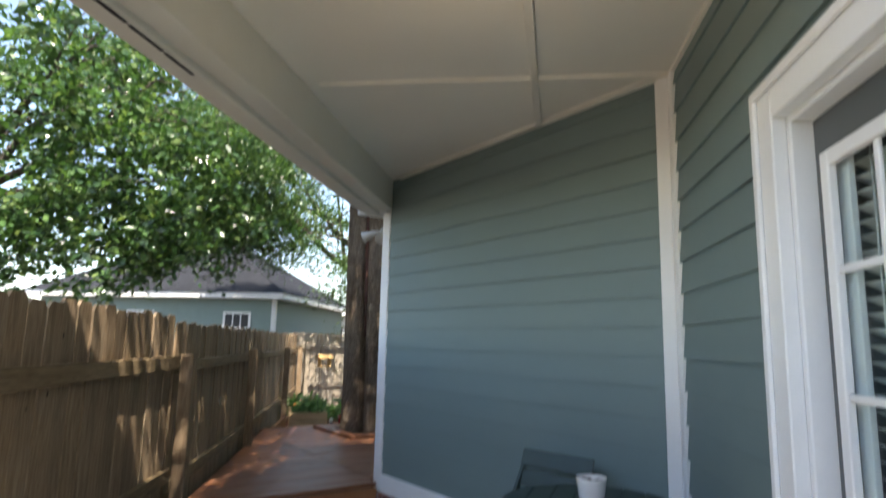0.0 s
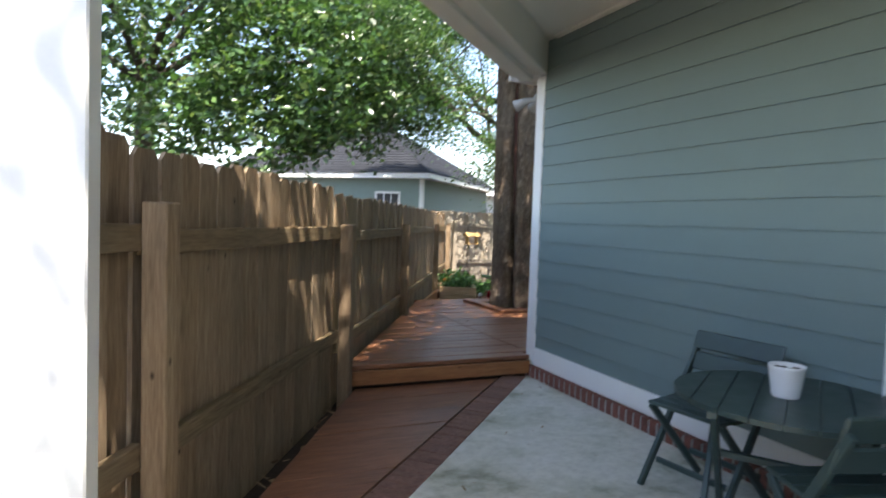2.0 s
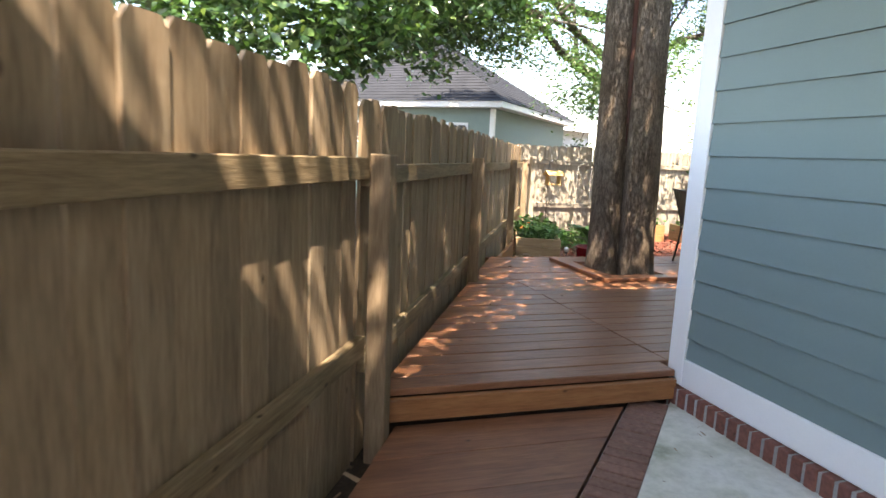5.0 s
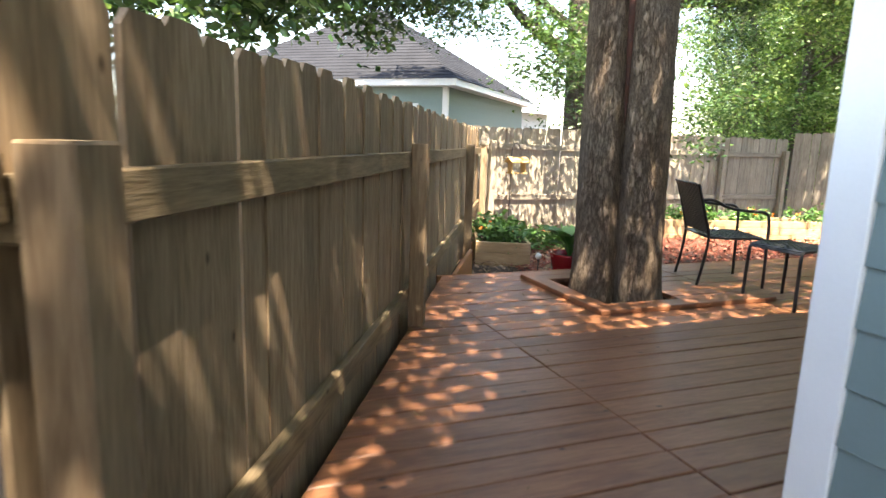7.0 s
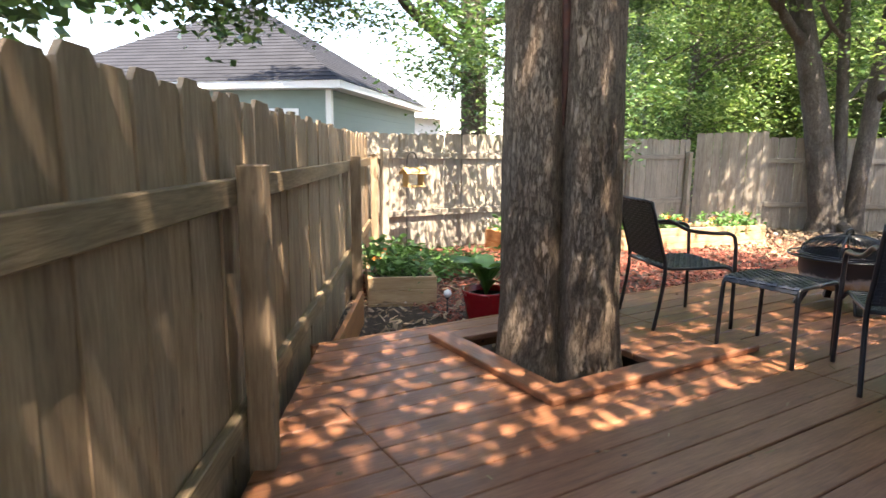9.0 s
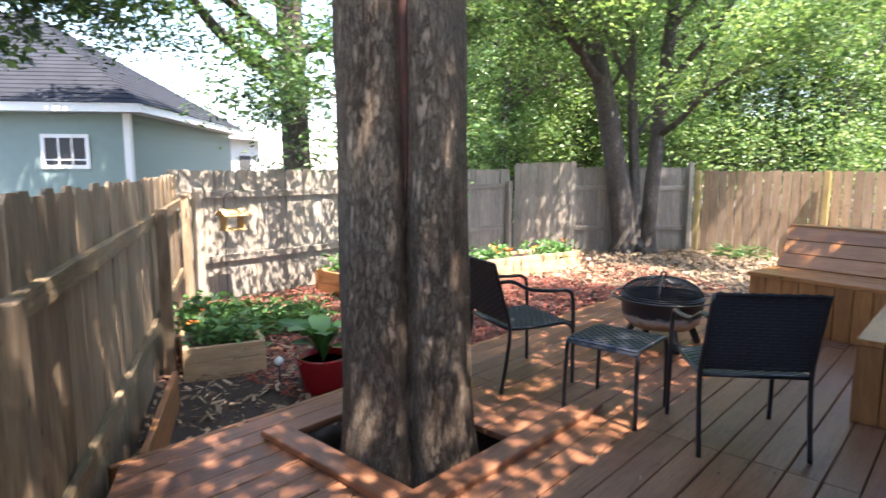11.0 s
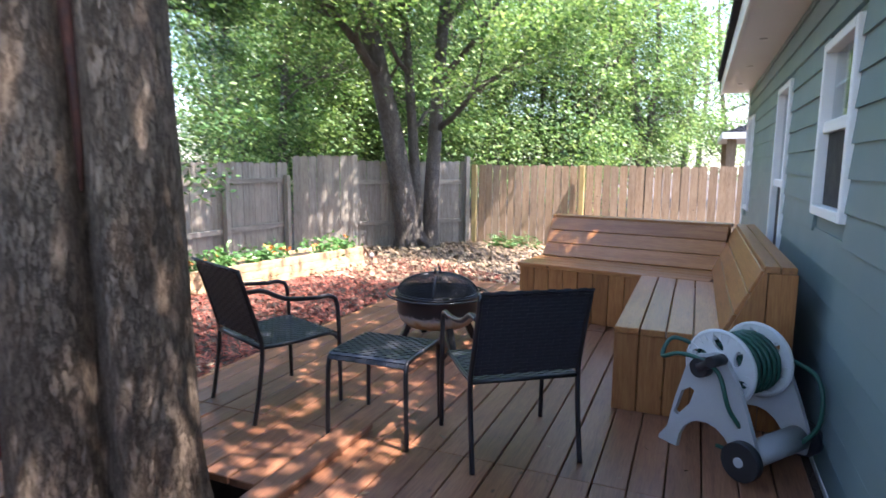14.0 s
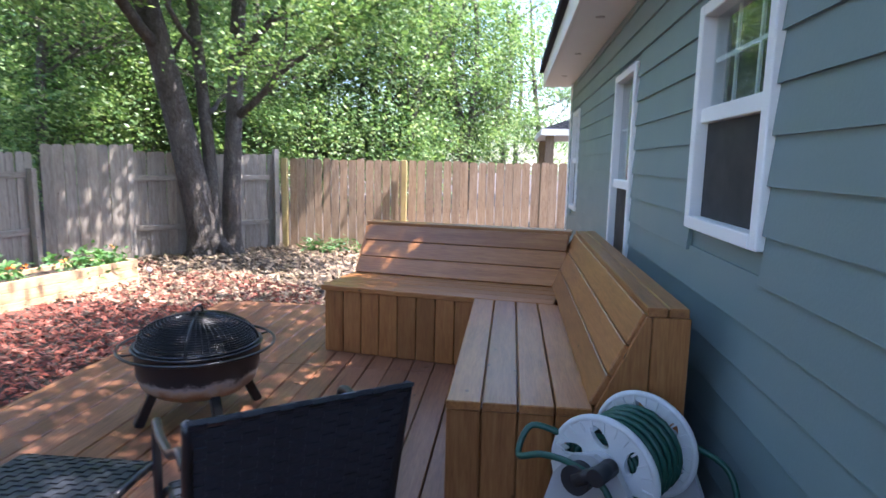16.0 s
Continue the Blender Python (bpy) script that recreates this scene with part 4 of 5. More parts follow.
tube(bm, [(0.302 * math.cos(2 * math.pi * k / 40), 0.302 * math.sin(2 * math.pi * k / 40), 0.419) for k in range(40)], 0.007, 6, True)
part("lid_rim", bm, black_metal, lid)
bm = bmesh.new()
tube(bm, curve_pts([(-0.05, 0, 0.568), (-0.045, 0, 0.6), (0, 0, 0.612), (0.045, 0, 0.6), (0.05, 0, 0.568)], 4), 0.007, 6)
part("handle", bm, black_metal, lid)

# ---- hose reel ----
grey_plastic = plain("grey_plastic", (0.42, 0.42, 0.41), 0.5, vary=0.05, bump=0.1)
white_plastic = plain("white_plastic", (0.62, 0.62, 0.6), 0.5, vary=0.05, bump=0.1)
black_plastic = plain("black_plastic", (0.02, 0.02, 0.022), 0.5, vary=0.15)
green_hose = plain("green_hose", (0.012, 0.075, 0.05), 0.4, vary=0.15)


def plate(bm, outer, holes, t, bevel=0.0):
    """A flat plate in x and z with holes through it, t thick along y."""
    es = []
    for loop in (outer, *holes):
        vs = [bm.verts.new((x, 0, z)) for x, z in loop]
        es += [bm.edges.new((vs[k], vs[(k + 1) % len(vs)])) for k in range(len(vs))]
    fs = [g for g in bmesh.ops.triangle_fill(bm, use_beauty=True, use_dissolve=False, edges=es)["geom"] if isinstance(g, bmesh.types.BMFace)]
    ex = bmesh.ops.extrude_face_region(bm, geom=fs)["geom"]
    bmesh.ops.translate(bm, verts=[g for g in ex if isinstance(g, bmesh.types.BMVert)], vec=(0, t, 0))
    bmesh.ops.recalc_face_normals(bm, faces=bm.faces[:])


def circle(cx, cz, r, n=40, a0=0.0):
    return [(cx + r * math.cos(a0 + 2 * math.pi * k / n), cz + r * math.sin(a0 + 2 * math.pi * k / n)) for k in range(n)]


def oval(cx, cz, rx, rz, rot, n=16):
    ca, sa = math.cos(rot), math.sin(rot)
    return [(cx + rx * math.cos(q) * ca - rz * math.sin(q) * sa, cz + rx * math.cos(q) * sa + rz * math.sin(q) * ca) for q in (2 * math.pi * k / n for k in range(n))]


reel = thing("hose_reel", "grey plastic garden hose reel cart with green hose", "hose reel", pose(2.90, 0.385, 0.0, 0, 0, 53))
arch = [(0.15 * math.cos(a) - 0.0, 0.02 + 0.16 * math.sin(a)) for a in (math.pi * k / 10 for k in range(11))]
side_out = [(0.26, 0.0), (0.155, 0.0)] + arch[1:-1] + [(-0.155, 0.02), (-0.24, 0.03), (-0.255, 0.12), (-0.2, 0.26), (-0.14, 0.4), (-0.08, 0.48), (0.0, 0.51), (0.07, 0.49), (0.13, 0.41), (0.18, 0.24), (0.215, 0.08), (0.26, 0.02)]
slot = [(0.16, 0.16), (0.18, 0.17), (0.145, 0.285), (0.1, 0.32), (0.075, 0.31), (0.095, 0.24)]
for y in (0.185, -0.205):
    bm = bmesh.new()
    plate(bm, side_out, [slot], 0.022)
    part("side_panel", bm, grey_plastic, reel, at=pose(0, y, 0))
for y in (0.13, -0.148):
    bm = bmesh.new()
    plate(bm, circle(0, 0.43, 0.172), [oval(0.115 * math.cos(a), 0.43 + 0.115 * math.sin(a), 0.02, 0.04, a + 0.9) for a in (0.4, 1.45, 2.5, 3.55, 4.6, 5.65)], 0.018)
    disc = part("reel_disc", bm, white_plastic, reel, "pale grey reel flange with cut-outs", at=pose(0, y, 0))
    bm = bmesh.new()
    tube(bm, [(x, 0.009, z) for x, z in circle(0, 0.43, 0.17, 48)], 0.012, 8, True)
    part("rim", bm, white_plastic, disc)
    for k in range(24):
        a = 2 * math.pi * k / 24
        bm = bmesh.new()
        box(bm, 0.13, 0.165, -0.004, 0.022, -0.003, 0.003)
        part("rib", bm, white_plastic, disc, at=pose(0, 0, 0.43) @ pose(0, 0, 0, 0, math.degrees(-a), 0))
bm = bmesh.new()
coil, y_dir = [], 1
for r, cnt in ((0.085, 11), (0.105, 10), (0.125, 11), (0.14, 6)):      # one hose, wound layer on layer
    for k in range(cnt * 20):
        f = k / (cnt * 20)
        a = 2 * math.pi * k / 20
        coil.append((r * math.cos(a), y_dir * (-0.115 + 0.23 * f), 0.43 + r * math.sin(a)))
    y_dir = -y_dir
tube(bm, coil, 0.0105, 6)
part("hose", bm, green_hose, reel, "wound dark green garden hose")
bm = bmesh.new()
tube(bm, curve_pts([(0.13, 0.13, 0.5), (0.235, 0.18, 0.52), (0.24, 0.24, 0.44), (0.15, 0.245, 0.475), (0.05, 0.24, 0.48), (-0.06, 0.235, 0.44), (-0.12, 0.235, 0.3), (-0.16, 0.2, 0.22)], 6), 0.0105, 8)
part("hose_tail", bm, green_hose, reel)
bm = bmesh.new()
tube(bm, curve_pts([(-0.1, -0.2, 0.46), (-0.26, -0.2, 0.4), (-0.3, -0.16, 0.2), (-0.2, -0.1, 0.06), (-0.1, 0.0, 0.012), (0.05, 0.05, 0.012)], 6), 0.0105, 8)
part("hose_tail", bm, green_hose, reel)
bm = bmesh.new()
tube(bm, [(0.03, 0.2, 0.44), (0.03, 0.255, 0.44)], 0.045, 16)
tube(bm, [(0.03, 0.245, 0.44), (-0.06, 0.25, 0.5)], 0.022, 10)
tube(bm, [(-0.06, 0.21, 0.5), (-0.06, 0.30, 0.5)], 0.026, 12)
part("crank", bm, black_plastic, reel, "black crank and hose coupling")
for y in (0.235, -0.235):
    bm = bmesh.new()
    tube(bm, [(-0.2, y - 0.022, 0.088), (-0.2, y + 0.022, 0.088)], 0.085, 28)
    w = part("wheel", bm, black_plastic, reel)
    bm = bmesh.new()
    tube(bm, [(-0.2, y - 0.027, 0.088), (-0.2, y + 0.027, 0.088)], 0.022, 14)
    part("hub", bm, grey_plastic, w)
bm = bmesh.new()
tube(bm, [(-0.2, -0.18, 0.10), (-0.2, 0.18, 0.10)], 0.058, 18)
part("axle_tray", bm, grey_plastic, reel)
bm = bmesh.new()
tube(bm, [(0, -0.2, 0.43), (0, 0.2, 0.43)], 0.075, 18)
part("drum", bm, grey_plastic, reel)

# ---- planters, pot, garden lamps, bird feeder ----
planter_orange = wood("planter_orange", (0.26, 0.11, 0.04), (0.42, 0.19, 0.075), (0.5, 0.26, 0.11), "x", 0.6)


def planter(label, p, rz, ln, w, h, material, courses=3):
    pl = thing("raised_planter", label, "planter", pose(p[0], p[1], p[2], 0, 0, rz))
    for k in range(courses):
        z0, z1 = h * k / courses + 0.002, h * (k + 1) / courses - 0.002
        for x, y, r, n2 in ((0, 0, 0, ln), (0, w, 0, ln), (0.02, 0.02, 90, w - 0.04), (ln - 0.02, 0.02, 90, w - 0.04)):
            bm = bmesh.new()
            box(bm, 0.0, n2, -0.019, 0.019, z0, z1, 0.004)
            part("side_board", bm, material, pl, at=pose(x, y, 0, 0, 0, r))
    bm = bmesh.new()
    box(bm, 0.02, ln - 0.02, 0.02, w - 0.02, 0.02, h - 0.05)
    part("soil_fill", bm, soil, pl)
    return pl


G = GROUND
planter("tan board planter box overflowing with leafy flowering plants", (1.24, 5.0, G - 0.08), -22, 0.62, 1.25, 0.36, planter_wood, 3)
planter("small orange-stained planter box by the fence", (4.05, 6.5, G - 0.05), 0, 0.75, 0.7, 0.35, planter_orange, 2)
planter("long pale board planter with orange flowers along the fence", (5.0, 6.28, G - 0.03), -13.2, 3.25, 0.5, 0.34, planter_wood, 3)
pot_red = plain("pot_red", (0.26, 0.008, 0.012), 0.25, vary=0.12, bump=0.05)
pot = thing("flower_pot", "glossy red glazed flower pot with a broad-leaved plant", "plant pot", pose(1.86, 4.05, G))
bm = bmesh.new()
lathe(bm, [(0.0, 0.0), (0.11, 0.0), (0.15, 0.06), (0.185, 0.24), (0.195, 0.28), (0.2, 0.30), (0.18, 0.30), (0.172, 0.25), (0.0, 0.25)], 36)
part("pot", bm, pot_red, pot)
bm = bmesh.new()
lathe(bm, [(0.0, 0.252), (0.172, 0.252)], 24)
part("potting_soil", bm, soil, pot)
lamp_clear = plain("lamp_clear", (0.75, 0.75, 0.72), 0.15, vary=0.05)


def garden_lamp(x, y):
    g = thing("solar_garden_lamp", "small solar stake lamp with pale globe in the mulch", "garden lamp", pose(x, y, G), group="garden stake lamps")
    bm = bmesh.new()
    tube(bm, [(0, 0, -0.1), (0, 0, 0.17)], 0.007, 8)
    part("stake", bm, black_plastic, g)
    bm = bmesh.new()
    lathe(bm, [(0.012, 0.15), (0.018, 0.165), (0.02, 0.17)], 14)
    part("collar", bm, black_plastic, g)
    bm = bmesh.new()
    lathe(bm, [(0.018, 0.17), (0.034, 0.19), (0.036, 0.205), (0.026, 0.225), (0.006, 0.236)], 16)
    part("globe", bm, lamp_clear, g)


for x, y in ((1.72, 4.42), (5.6, 5.85), (8.05, 5.3)):
    garden_lamp(x, y)
feeder_yellow = wood("feeder_yellow", (0.34, 0.22, 0.08), (0.46, 0.31, 0.13), (0.55, 0.39, 0.19), "x", 0.6)
fe = thing("bird_feeder", "small yellow wooden bird feeder on a dark iron hook", "bird feeder", pose(2.72, 7.1, G))
bm = bmesh.new()
tube(bm, curve_pts([(0, 0, 0), (0, 0, 0.7), (0, 0, 1.25), (0.04, 0, 1.36), (0.11, 0, 1.37), (0.14, 0, 1.3)], 5), 0.007, 6)
part("hook", bm, black_metal, fe)
bm = bmesh.new()
box(bm, -0.13, 0.13, -0.09, 0.09, 0.0, 0.02, 0.003)
part("tray", bm, feeder_yellow, fe, at=pose(0.1, 0, 0.93))
for s in (-1, 1):
    bm = bmesh.new()
    box(bm, -0.16, 0.16, -0.075, 0.075, -0.008, 0.008, 0.003)
    part("roof_board", bm, feeder_yellow, fe, at=pose(0.1, 0.06 * s, 1.14, -32 * s))
    bm = bmesh.new()
    box(bm, -0.01, 0.01, -0.07, 0.07, 0.95, 1.15)
    part("end_wall", bm, feeder_yellow, fe, at=pose(0.1 + 0.11 * s, 0, 0))
bm = bmesh.new()
box(bm, 0, 1.25, -0.018, 0.018, -0.28, 0.0, 0.004)
tagged(part("kick_board", bm, deck_fascia, at=pose(0.36, 3.46, 0.0, 0, 0, 60)), "stained board on edge along the fence foot", "board", kind="structure")

# ---- porch furniture ----
green_paint = plain("green_paint", (0.036, 0.062, 0.057), 0.4, vary=0.15, scale=8, bump=0.15)
table = thing("folding_table", "round dark green folding table with slatted top", "table", pose(-0.46, -2.77, SLAB, 0, 0, 35))
R, H2 = 0.44, 0.62
for k in range(8):
    y0, y1 = -R + 2 * R * k / 8 + 0.003, -R + 2 * R * (k + 1) / 8 - 0.003
    pts = []
    for q in range(7):
        y = y0 + (y1 - y0) * q / 6
        pts.append((math.sqrt(max(0, R * R - y * y)), y))
    pts = pts + [(-x, y) for x, y in reversed(pts)]
    pts = [p for i, p in enumerate(pts) if i == 0 or (Vector(p) - Vector(pts[i - 1])).length > 1e-4]
    bs = bmesh.new()
    prism(bs, pts, H2 - 0.02, H2)
    part("table_slat", bs, green_paint, table)
for s in (-1, 1):
    for f in (-1, 1):
        bm = bmesh.new()
        box(bm, -0.022, 0.022, -0.012, 0.012, -0.35, 0.35, 0.003)
        part("leg", bm, green_paint, table, at=pose(0.0, 0.27 * s + 0.015 * f, 0.30, 0, 35 * f, 0))
    bm = bmesh.new()
    box(bm, -0.36, 0.36, -0.02, 0.02, H2 - 0.05, H2 - 0.02, 0.003)
    part("top_bearer", bm, green_paint, table, at=pose(0, 0.24 * s, 0))
bm = bmesh.new()
box(bm, -0.012, 0.012, -0.28, 0.28, -0.015, 0.015, 0.003)
part("stretcher", bm, green_paint, table, at=pose(0, 0, 0.33))


def folding_chair():
    c = thing("folding_chair", "dark green folding patio chair with slatted seat", "chair", group="folding chairs at the porch table")
    for s in (-1, 1):
        y = 0.19 * s
        for x0, x1, z1, off in ((-0.2, 0.2, 0.42, 0.0), (0.22, -0.2, 0.70, 0.03)):
            d = Vector((x1 - x0, 0, z1))
            bm = bmesh.new()
            box(bm, -0.018, 0.018, -0.011, 0.011, 0, d.length, 0.003)
            part("leg", bm, green_paint, c, at=pose(x0, y + off * s, 0, 0, math.degrees(math.atan2(d.x, d.z)), 0))
    for k in range(5):
        bm = bmesh.new()
        box(bm, -0.038, 0.038, -0.22 + 0.01 * abs(k - 2), 0.22 - 0.01 * abs(k - 2), -0.009, 0.009, 0.004)
        part("seat_slat", bm, green_paint, c, at=pose(-0.15 + 0.082 * k, 0, 0.43))
    for z, x in ((0.60, -0.165), (0.705, -0.2)):
        bm = bmesh.new()
        box(bm, -0.009, 0.009, -0.235, 0.235, -0.048, 0.048, 0.006)
        for v in bm.verts:
            v.co.x -= 0.05 * (1 - (v.co.y / 0.235) ** 2) - 0.02
        part("back_slat", bm, green_paint, c, at=pose(x, 0, z, 0, -20, 0))
    for x in (-0.12, 0.14):
        bm = bmesh.new()
        box(bm, -0.01, 0.01, -0.19, 0.19, -0.014, 0.014, 0.003)
        part("stretcher", bm, green_paint, c, at=pose(x, 0, 0.13))
    return c


fc = folding_chair()
fc.matrix_basis = pose(-0.38, -2.31, SLAB, 0, 0, 188)
copy_thing(fc, pose(-0.66, -3.2, SLAB, 0, 0, 72))
wp = thing("white_pot", "small white ribbed ceramic pot on the green table", "plant pot", pose(-0.475, -2.765, SLAB + H2 + 0.001))
prof = [(0.0, 0.0), (0.05, 0.0)] + [(0.052 + 0.018 * q / 12 + (0.0012 if q % 2 else 0.0), 0.004 + 0.126 * q / 12) for q in range(13)] + [(0.066, 0.13), (0.063, 0.108), (0.0, 0.108)]
bm = bmesh.new()
lathe(bm, prof, 32)
part("pot", bm, white_paint, wp)
bm = bmesh.new()
for k in range(26):
    a, r = random.uniform(0, 6.28), 0.058 * math.sqrt(random.random())
    box(bm, -0.008, 0.008, -0.006, 0.006, 0, 0.008, 0, pose(r * math.cos(a), r * math.sin(a), 0.108, random.uniform(0, 60), 0, random.uniform(0, 360)))
part("potting_soil", bm, soil, wp)

# porch lamp
lamp = thing("porch_ceiling_lamp", "black octagonal porch ceiling lamp with lit leaded glass", "ceiling lamp", pose(-1.57, -3.2, CEIL, 0, 0, 20))
bm = bmesh.new()
lathe(bm, [(0.0, 0.0), (0.115, 0.0), (0.145, -0.018), (0.145, -0.035), (0.125, -0.05), (0.0, -0.05)], 8)
for f in bm.faces:
    f.smooth = False
part("base", bm, black_metal, lamp)
m, n, l, b = nodes_of("lamp_glass")
em = n.new("ShaderNodeEmission")
v = coords(n, l)
l.new(ramp(n, l, noise_tex(n, l, v, 9, 3), [(0.3, (1.0, 0.6, 0.25)), (0.7, (1.0, 0.78, 0.45))]), em.inputs[0])
em.inputs[1].default_value = 0.62
l.new(em.outputs[0], n["Material Output"].inputs[0])
lamp_glass = m
bm = bmesh.new()
GL = [(0.118, -0.05), (0.112, -0.085), (0.085, -0.125), (0.04, -0.142), (0.0, -0.144)]
lathe(bm, GL, 8)
for f in bm.faces:
    f.smooth = False
part("glass_shade", bm, lamp_glass, lamp, "warm lit textured glass")
for k in range(8):
    a = 2 * math.pi * k / 8
    bm = bmesh.new()
    tube(bm, [(r * math.cos(a) * 1.01, r * math.sin(a) * 1.01, z - 0.001) for r, z in GL[:4]], 0.003, 5)
    part("lead_bar", bm, black_metal, lamp)
for r, z in GL[1:4]:
    bm = bmesh.new()
    tube(bm, [(r * 1.01 * math.cos(2 * math.pi * k / 8), r * 1.01 * math.sin(2 * math.pi * k / 8), z - 0.001) for k in range(8)], 0.003, 5, True)
    part("lead_bar", bm, black_metal, lamp)
pl = new("porch_lamp_light", bpy.data.lights.new("porch_lamp_light", "POINT"))
pl.data.energy, pl.data.color, pl.data.shadow_soft_size = 1.1, (1.0, 0.78, 0.5), 0.1
pl.location = (-1.57, -3.2, CEIL - 0.2)

# soffit vents under the beam and small floodlight on the corner
for k in range(3):
    bm = bmesh.new()
    box(bm, -0.1, 0.1, -0.008, 0.008, -0.002, 0.002)
    tagged(part("beam_vent", bm, black_metal, at=along(180 + BH, roof_pt(3.1 + 0.22 * k, 0.105), z=2.328)), "dark vent slot under the porch beam", "vent", kind="structure")
fl = thing("flood_light", "small grey outdoor flood light on the house corner", "outdoor light", pose(0.02, 0.03, 2.2))
bm = bmesh.new()
tube(bm, [(0, 0, 0), (0, 0.03, 0)], 0.05, 16)
part("mount", bm, grey_plastic, fl)
for s in (-1, 1):
    bm = bmesh.new()
    tube(bm, [(0, 0.03, 0), (-0.06 * s - 0.03, 0.1, -0.02), (-0.09 * s - 0.06, 0.16, -0.06)], [0.015, 0.03, 0.055], 14)
    part("lamp_head", bm, grey_plastic, fl)
for k in range(6):
    bm = bmesh.new()
    lathe(bm, [(0.0, -0.003), (0.035, -0.003), (0.035, 0.0)], 16)
    part("soffit_vent", bm, grey_plastic, soffit, at=pose(1.2 + 1.5 * k, 0.18, EAVE - 0.0005))

# ---- leaves, crowns and woods ----
rng = np.random.default_rng(11)


def leaf_mesh(name, pts, size, material, flat=0.5, slim=0.5, droop=0.0):
    """One folded leaf (four triangles) at every point, turned by chance."""
    n = len(pts)
    a = rng.uniform(0, 2 * math.pi, n)
    d = np.stack([np.cos(a), np.sin(a), rng.normal(-droop, 0.45, n)], 1)
    d /= np.linalg.norm(d, axis=1)[:, None]
    up = rng.normal(0, 1, (n, 3)) * (1 - flat)
    up[:, 2] += flat * 1.6
    s = np.cross(d, up)
    s /= np.linalg.norm(s, axis=1)[:, None] + 1e-9
    nn = np.cross(s, d)
    sz = (size * rng.uniform(0.65, 1.25, n))[:, None]
    mid = pts + d * sz * 0.45
    v = np.stack([pts, mid + s * sz * slim * 0.5 + nn * sz * 0.07, pts + d * sz, mid - s * sz * slim * 0.5 + nn * sz * 0.07], 1).reshape(-1, 3)
    i = np.arange(n)[:, None] * 4
    f = np.concatenate([i + np.array([[0, 1, 2]]), i + np.array([[0, 2, 3]])], 1).reshape(-1, 3)
    me = bpy.data.meshes.new(name)
    me.vertices.add(len(v))
    me.vertices.foreach_set("co", v.ravel().astype(np.float32))
    me.loops.add(f.size)
    me.loops.foreach_set("vertex_index", f.ravel().astype(np.int32))
    me.polygons.add(len(f))
    me.polygons.foreach_set("loop_start", np.arange(0, f.size, 3, dtype=np.int32))
    me.update()
    me.validate()
    me.materials.append(material)
    return me


def clumps(centres, per, spread, squash=0.6):
    c = np.repeat(np.asarray(centres, float), per, axis=0)
    off = rng.normal(0, 1, c.shape) * spread
    off[:, 2] *= squash
    return c + off


def in_ellipsoid(centre, radii, n, hollow=0.35):
    """Points in an ellipsoid with an uneven outline, thinner inside."""
    out = []
    while len(out) < n:
        p = rng.uniform(-1, 1, 3)
        r = np.linalg.norm(p)
        edge = 0.82 + 0.3 * noise.noise(Vector(p / max(r, 1e-6)) * 2.3 + Vector(centre))
        if r < edge and r > hollow * edge * rng.random():
            out.append(np.asarray(centre) + p * np.asarray(radii))
    return out


def grow(bm, start, direction, length, radius, depth, tips, bend=0.35, seg=7, kink=0.25, rise=0.12):
    """A limb with side branches; tips collects where leaves sit."""
    p, d = Vector(start), Vector(direction).normalized()
    pts, rad = [p.copy()], [radius]
    steps = 6
    for k in range(steps):
        d = (d + Vector((random.gauss(0, kink), random.gauss(0, kink), random.gauss(rise, kink * 0.6))) * bend).normalized()
        p = p + d * length / steps
        pts.append(p.copy())
        rad.append(radius * (1 - 0.78 * (k + 1) / steps))
        if depth > 0 and k >= 1:
            for _ in range(2 if k > 2 else 1):
                side = Vector((random.gauss(0, 1), random.gauss(0, 1), random.gauss(0.1, 0.5))).normalized()
                grow(bm, p, d * 0.6 + side * 0.8, length * random.uniform(0.35, 0.6), rad[-1] * 0.6, depth - 1, tips, bend, max(4, seg - 2), kink, rise)
        if depth == 0 and k >= 1:
            tips.append(tuple(p))
    tube(bm, pts, rad, seg)


def lobed_trunk(bm, base, height, r0, r1, lean=(0, 0), lobes=2, depth=0.2, axis=0.0, seg=40, rings=60, flare=0.25, z0=-0.3):
    """A trunk with long furrows, flared at the foot, rough along its height."""
    prev = None
    for k in range(rings + 1):
        t = k / rings
        z = z0 + (height - z0) * t
        r = r0 + (r1 - r0) * t + r0 * flare * math.exp(-max(0, z + 0.05) * 6)
        ring = []
        for q in range(seg):
            a = 2 * math.pi * q / seg
            cut = abs(math.cos(lobes / 2 * (a - axis)))
            lobe = 1 - depth * math.exp(-(cut * 8.0) ** 2) - depth * 0.4 * math.exp(-(cut * 2.6) ** 2)
            rough = 1 + 0.035 * noise.noise((math.cos(a) * 3, math.sin(a) * 3, z * 1.6)) + 0.02 * noise.noise((math.cos(a) * 11, math.sin(a) * 11, z * 5))
            x = base[0] + lean[0] * t + r * lobe * rough * math.cos(a)
            y = base[1] + lean[1] * t + r * lobe * rough * math.sin(a)
            ring.append(bm.verts.new((x, y, z)))
        if prev:
            for q in range(seg):
                f = bm.faces.new((prev[q], prev[(q + 1) % seg], ring[(q + 1) % seg], ring[q]))
                f.smooth = True
        prev = ring
    bm.faces.new(prev)


random.seed(21)
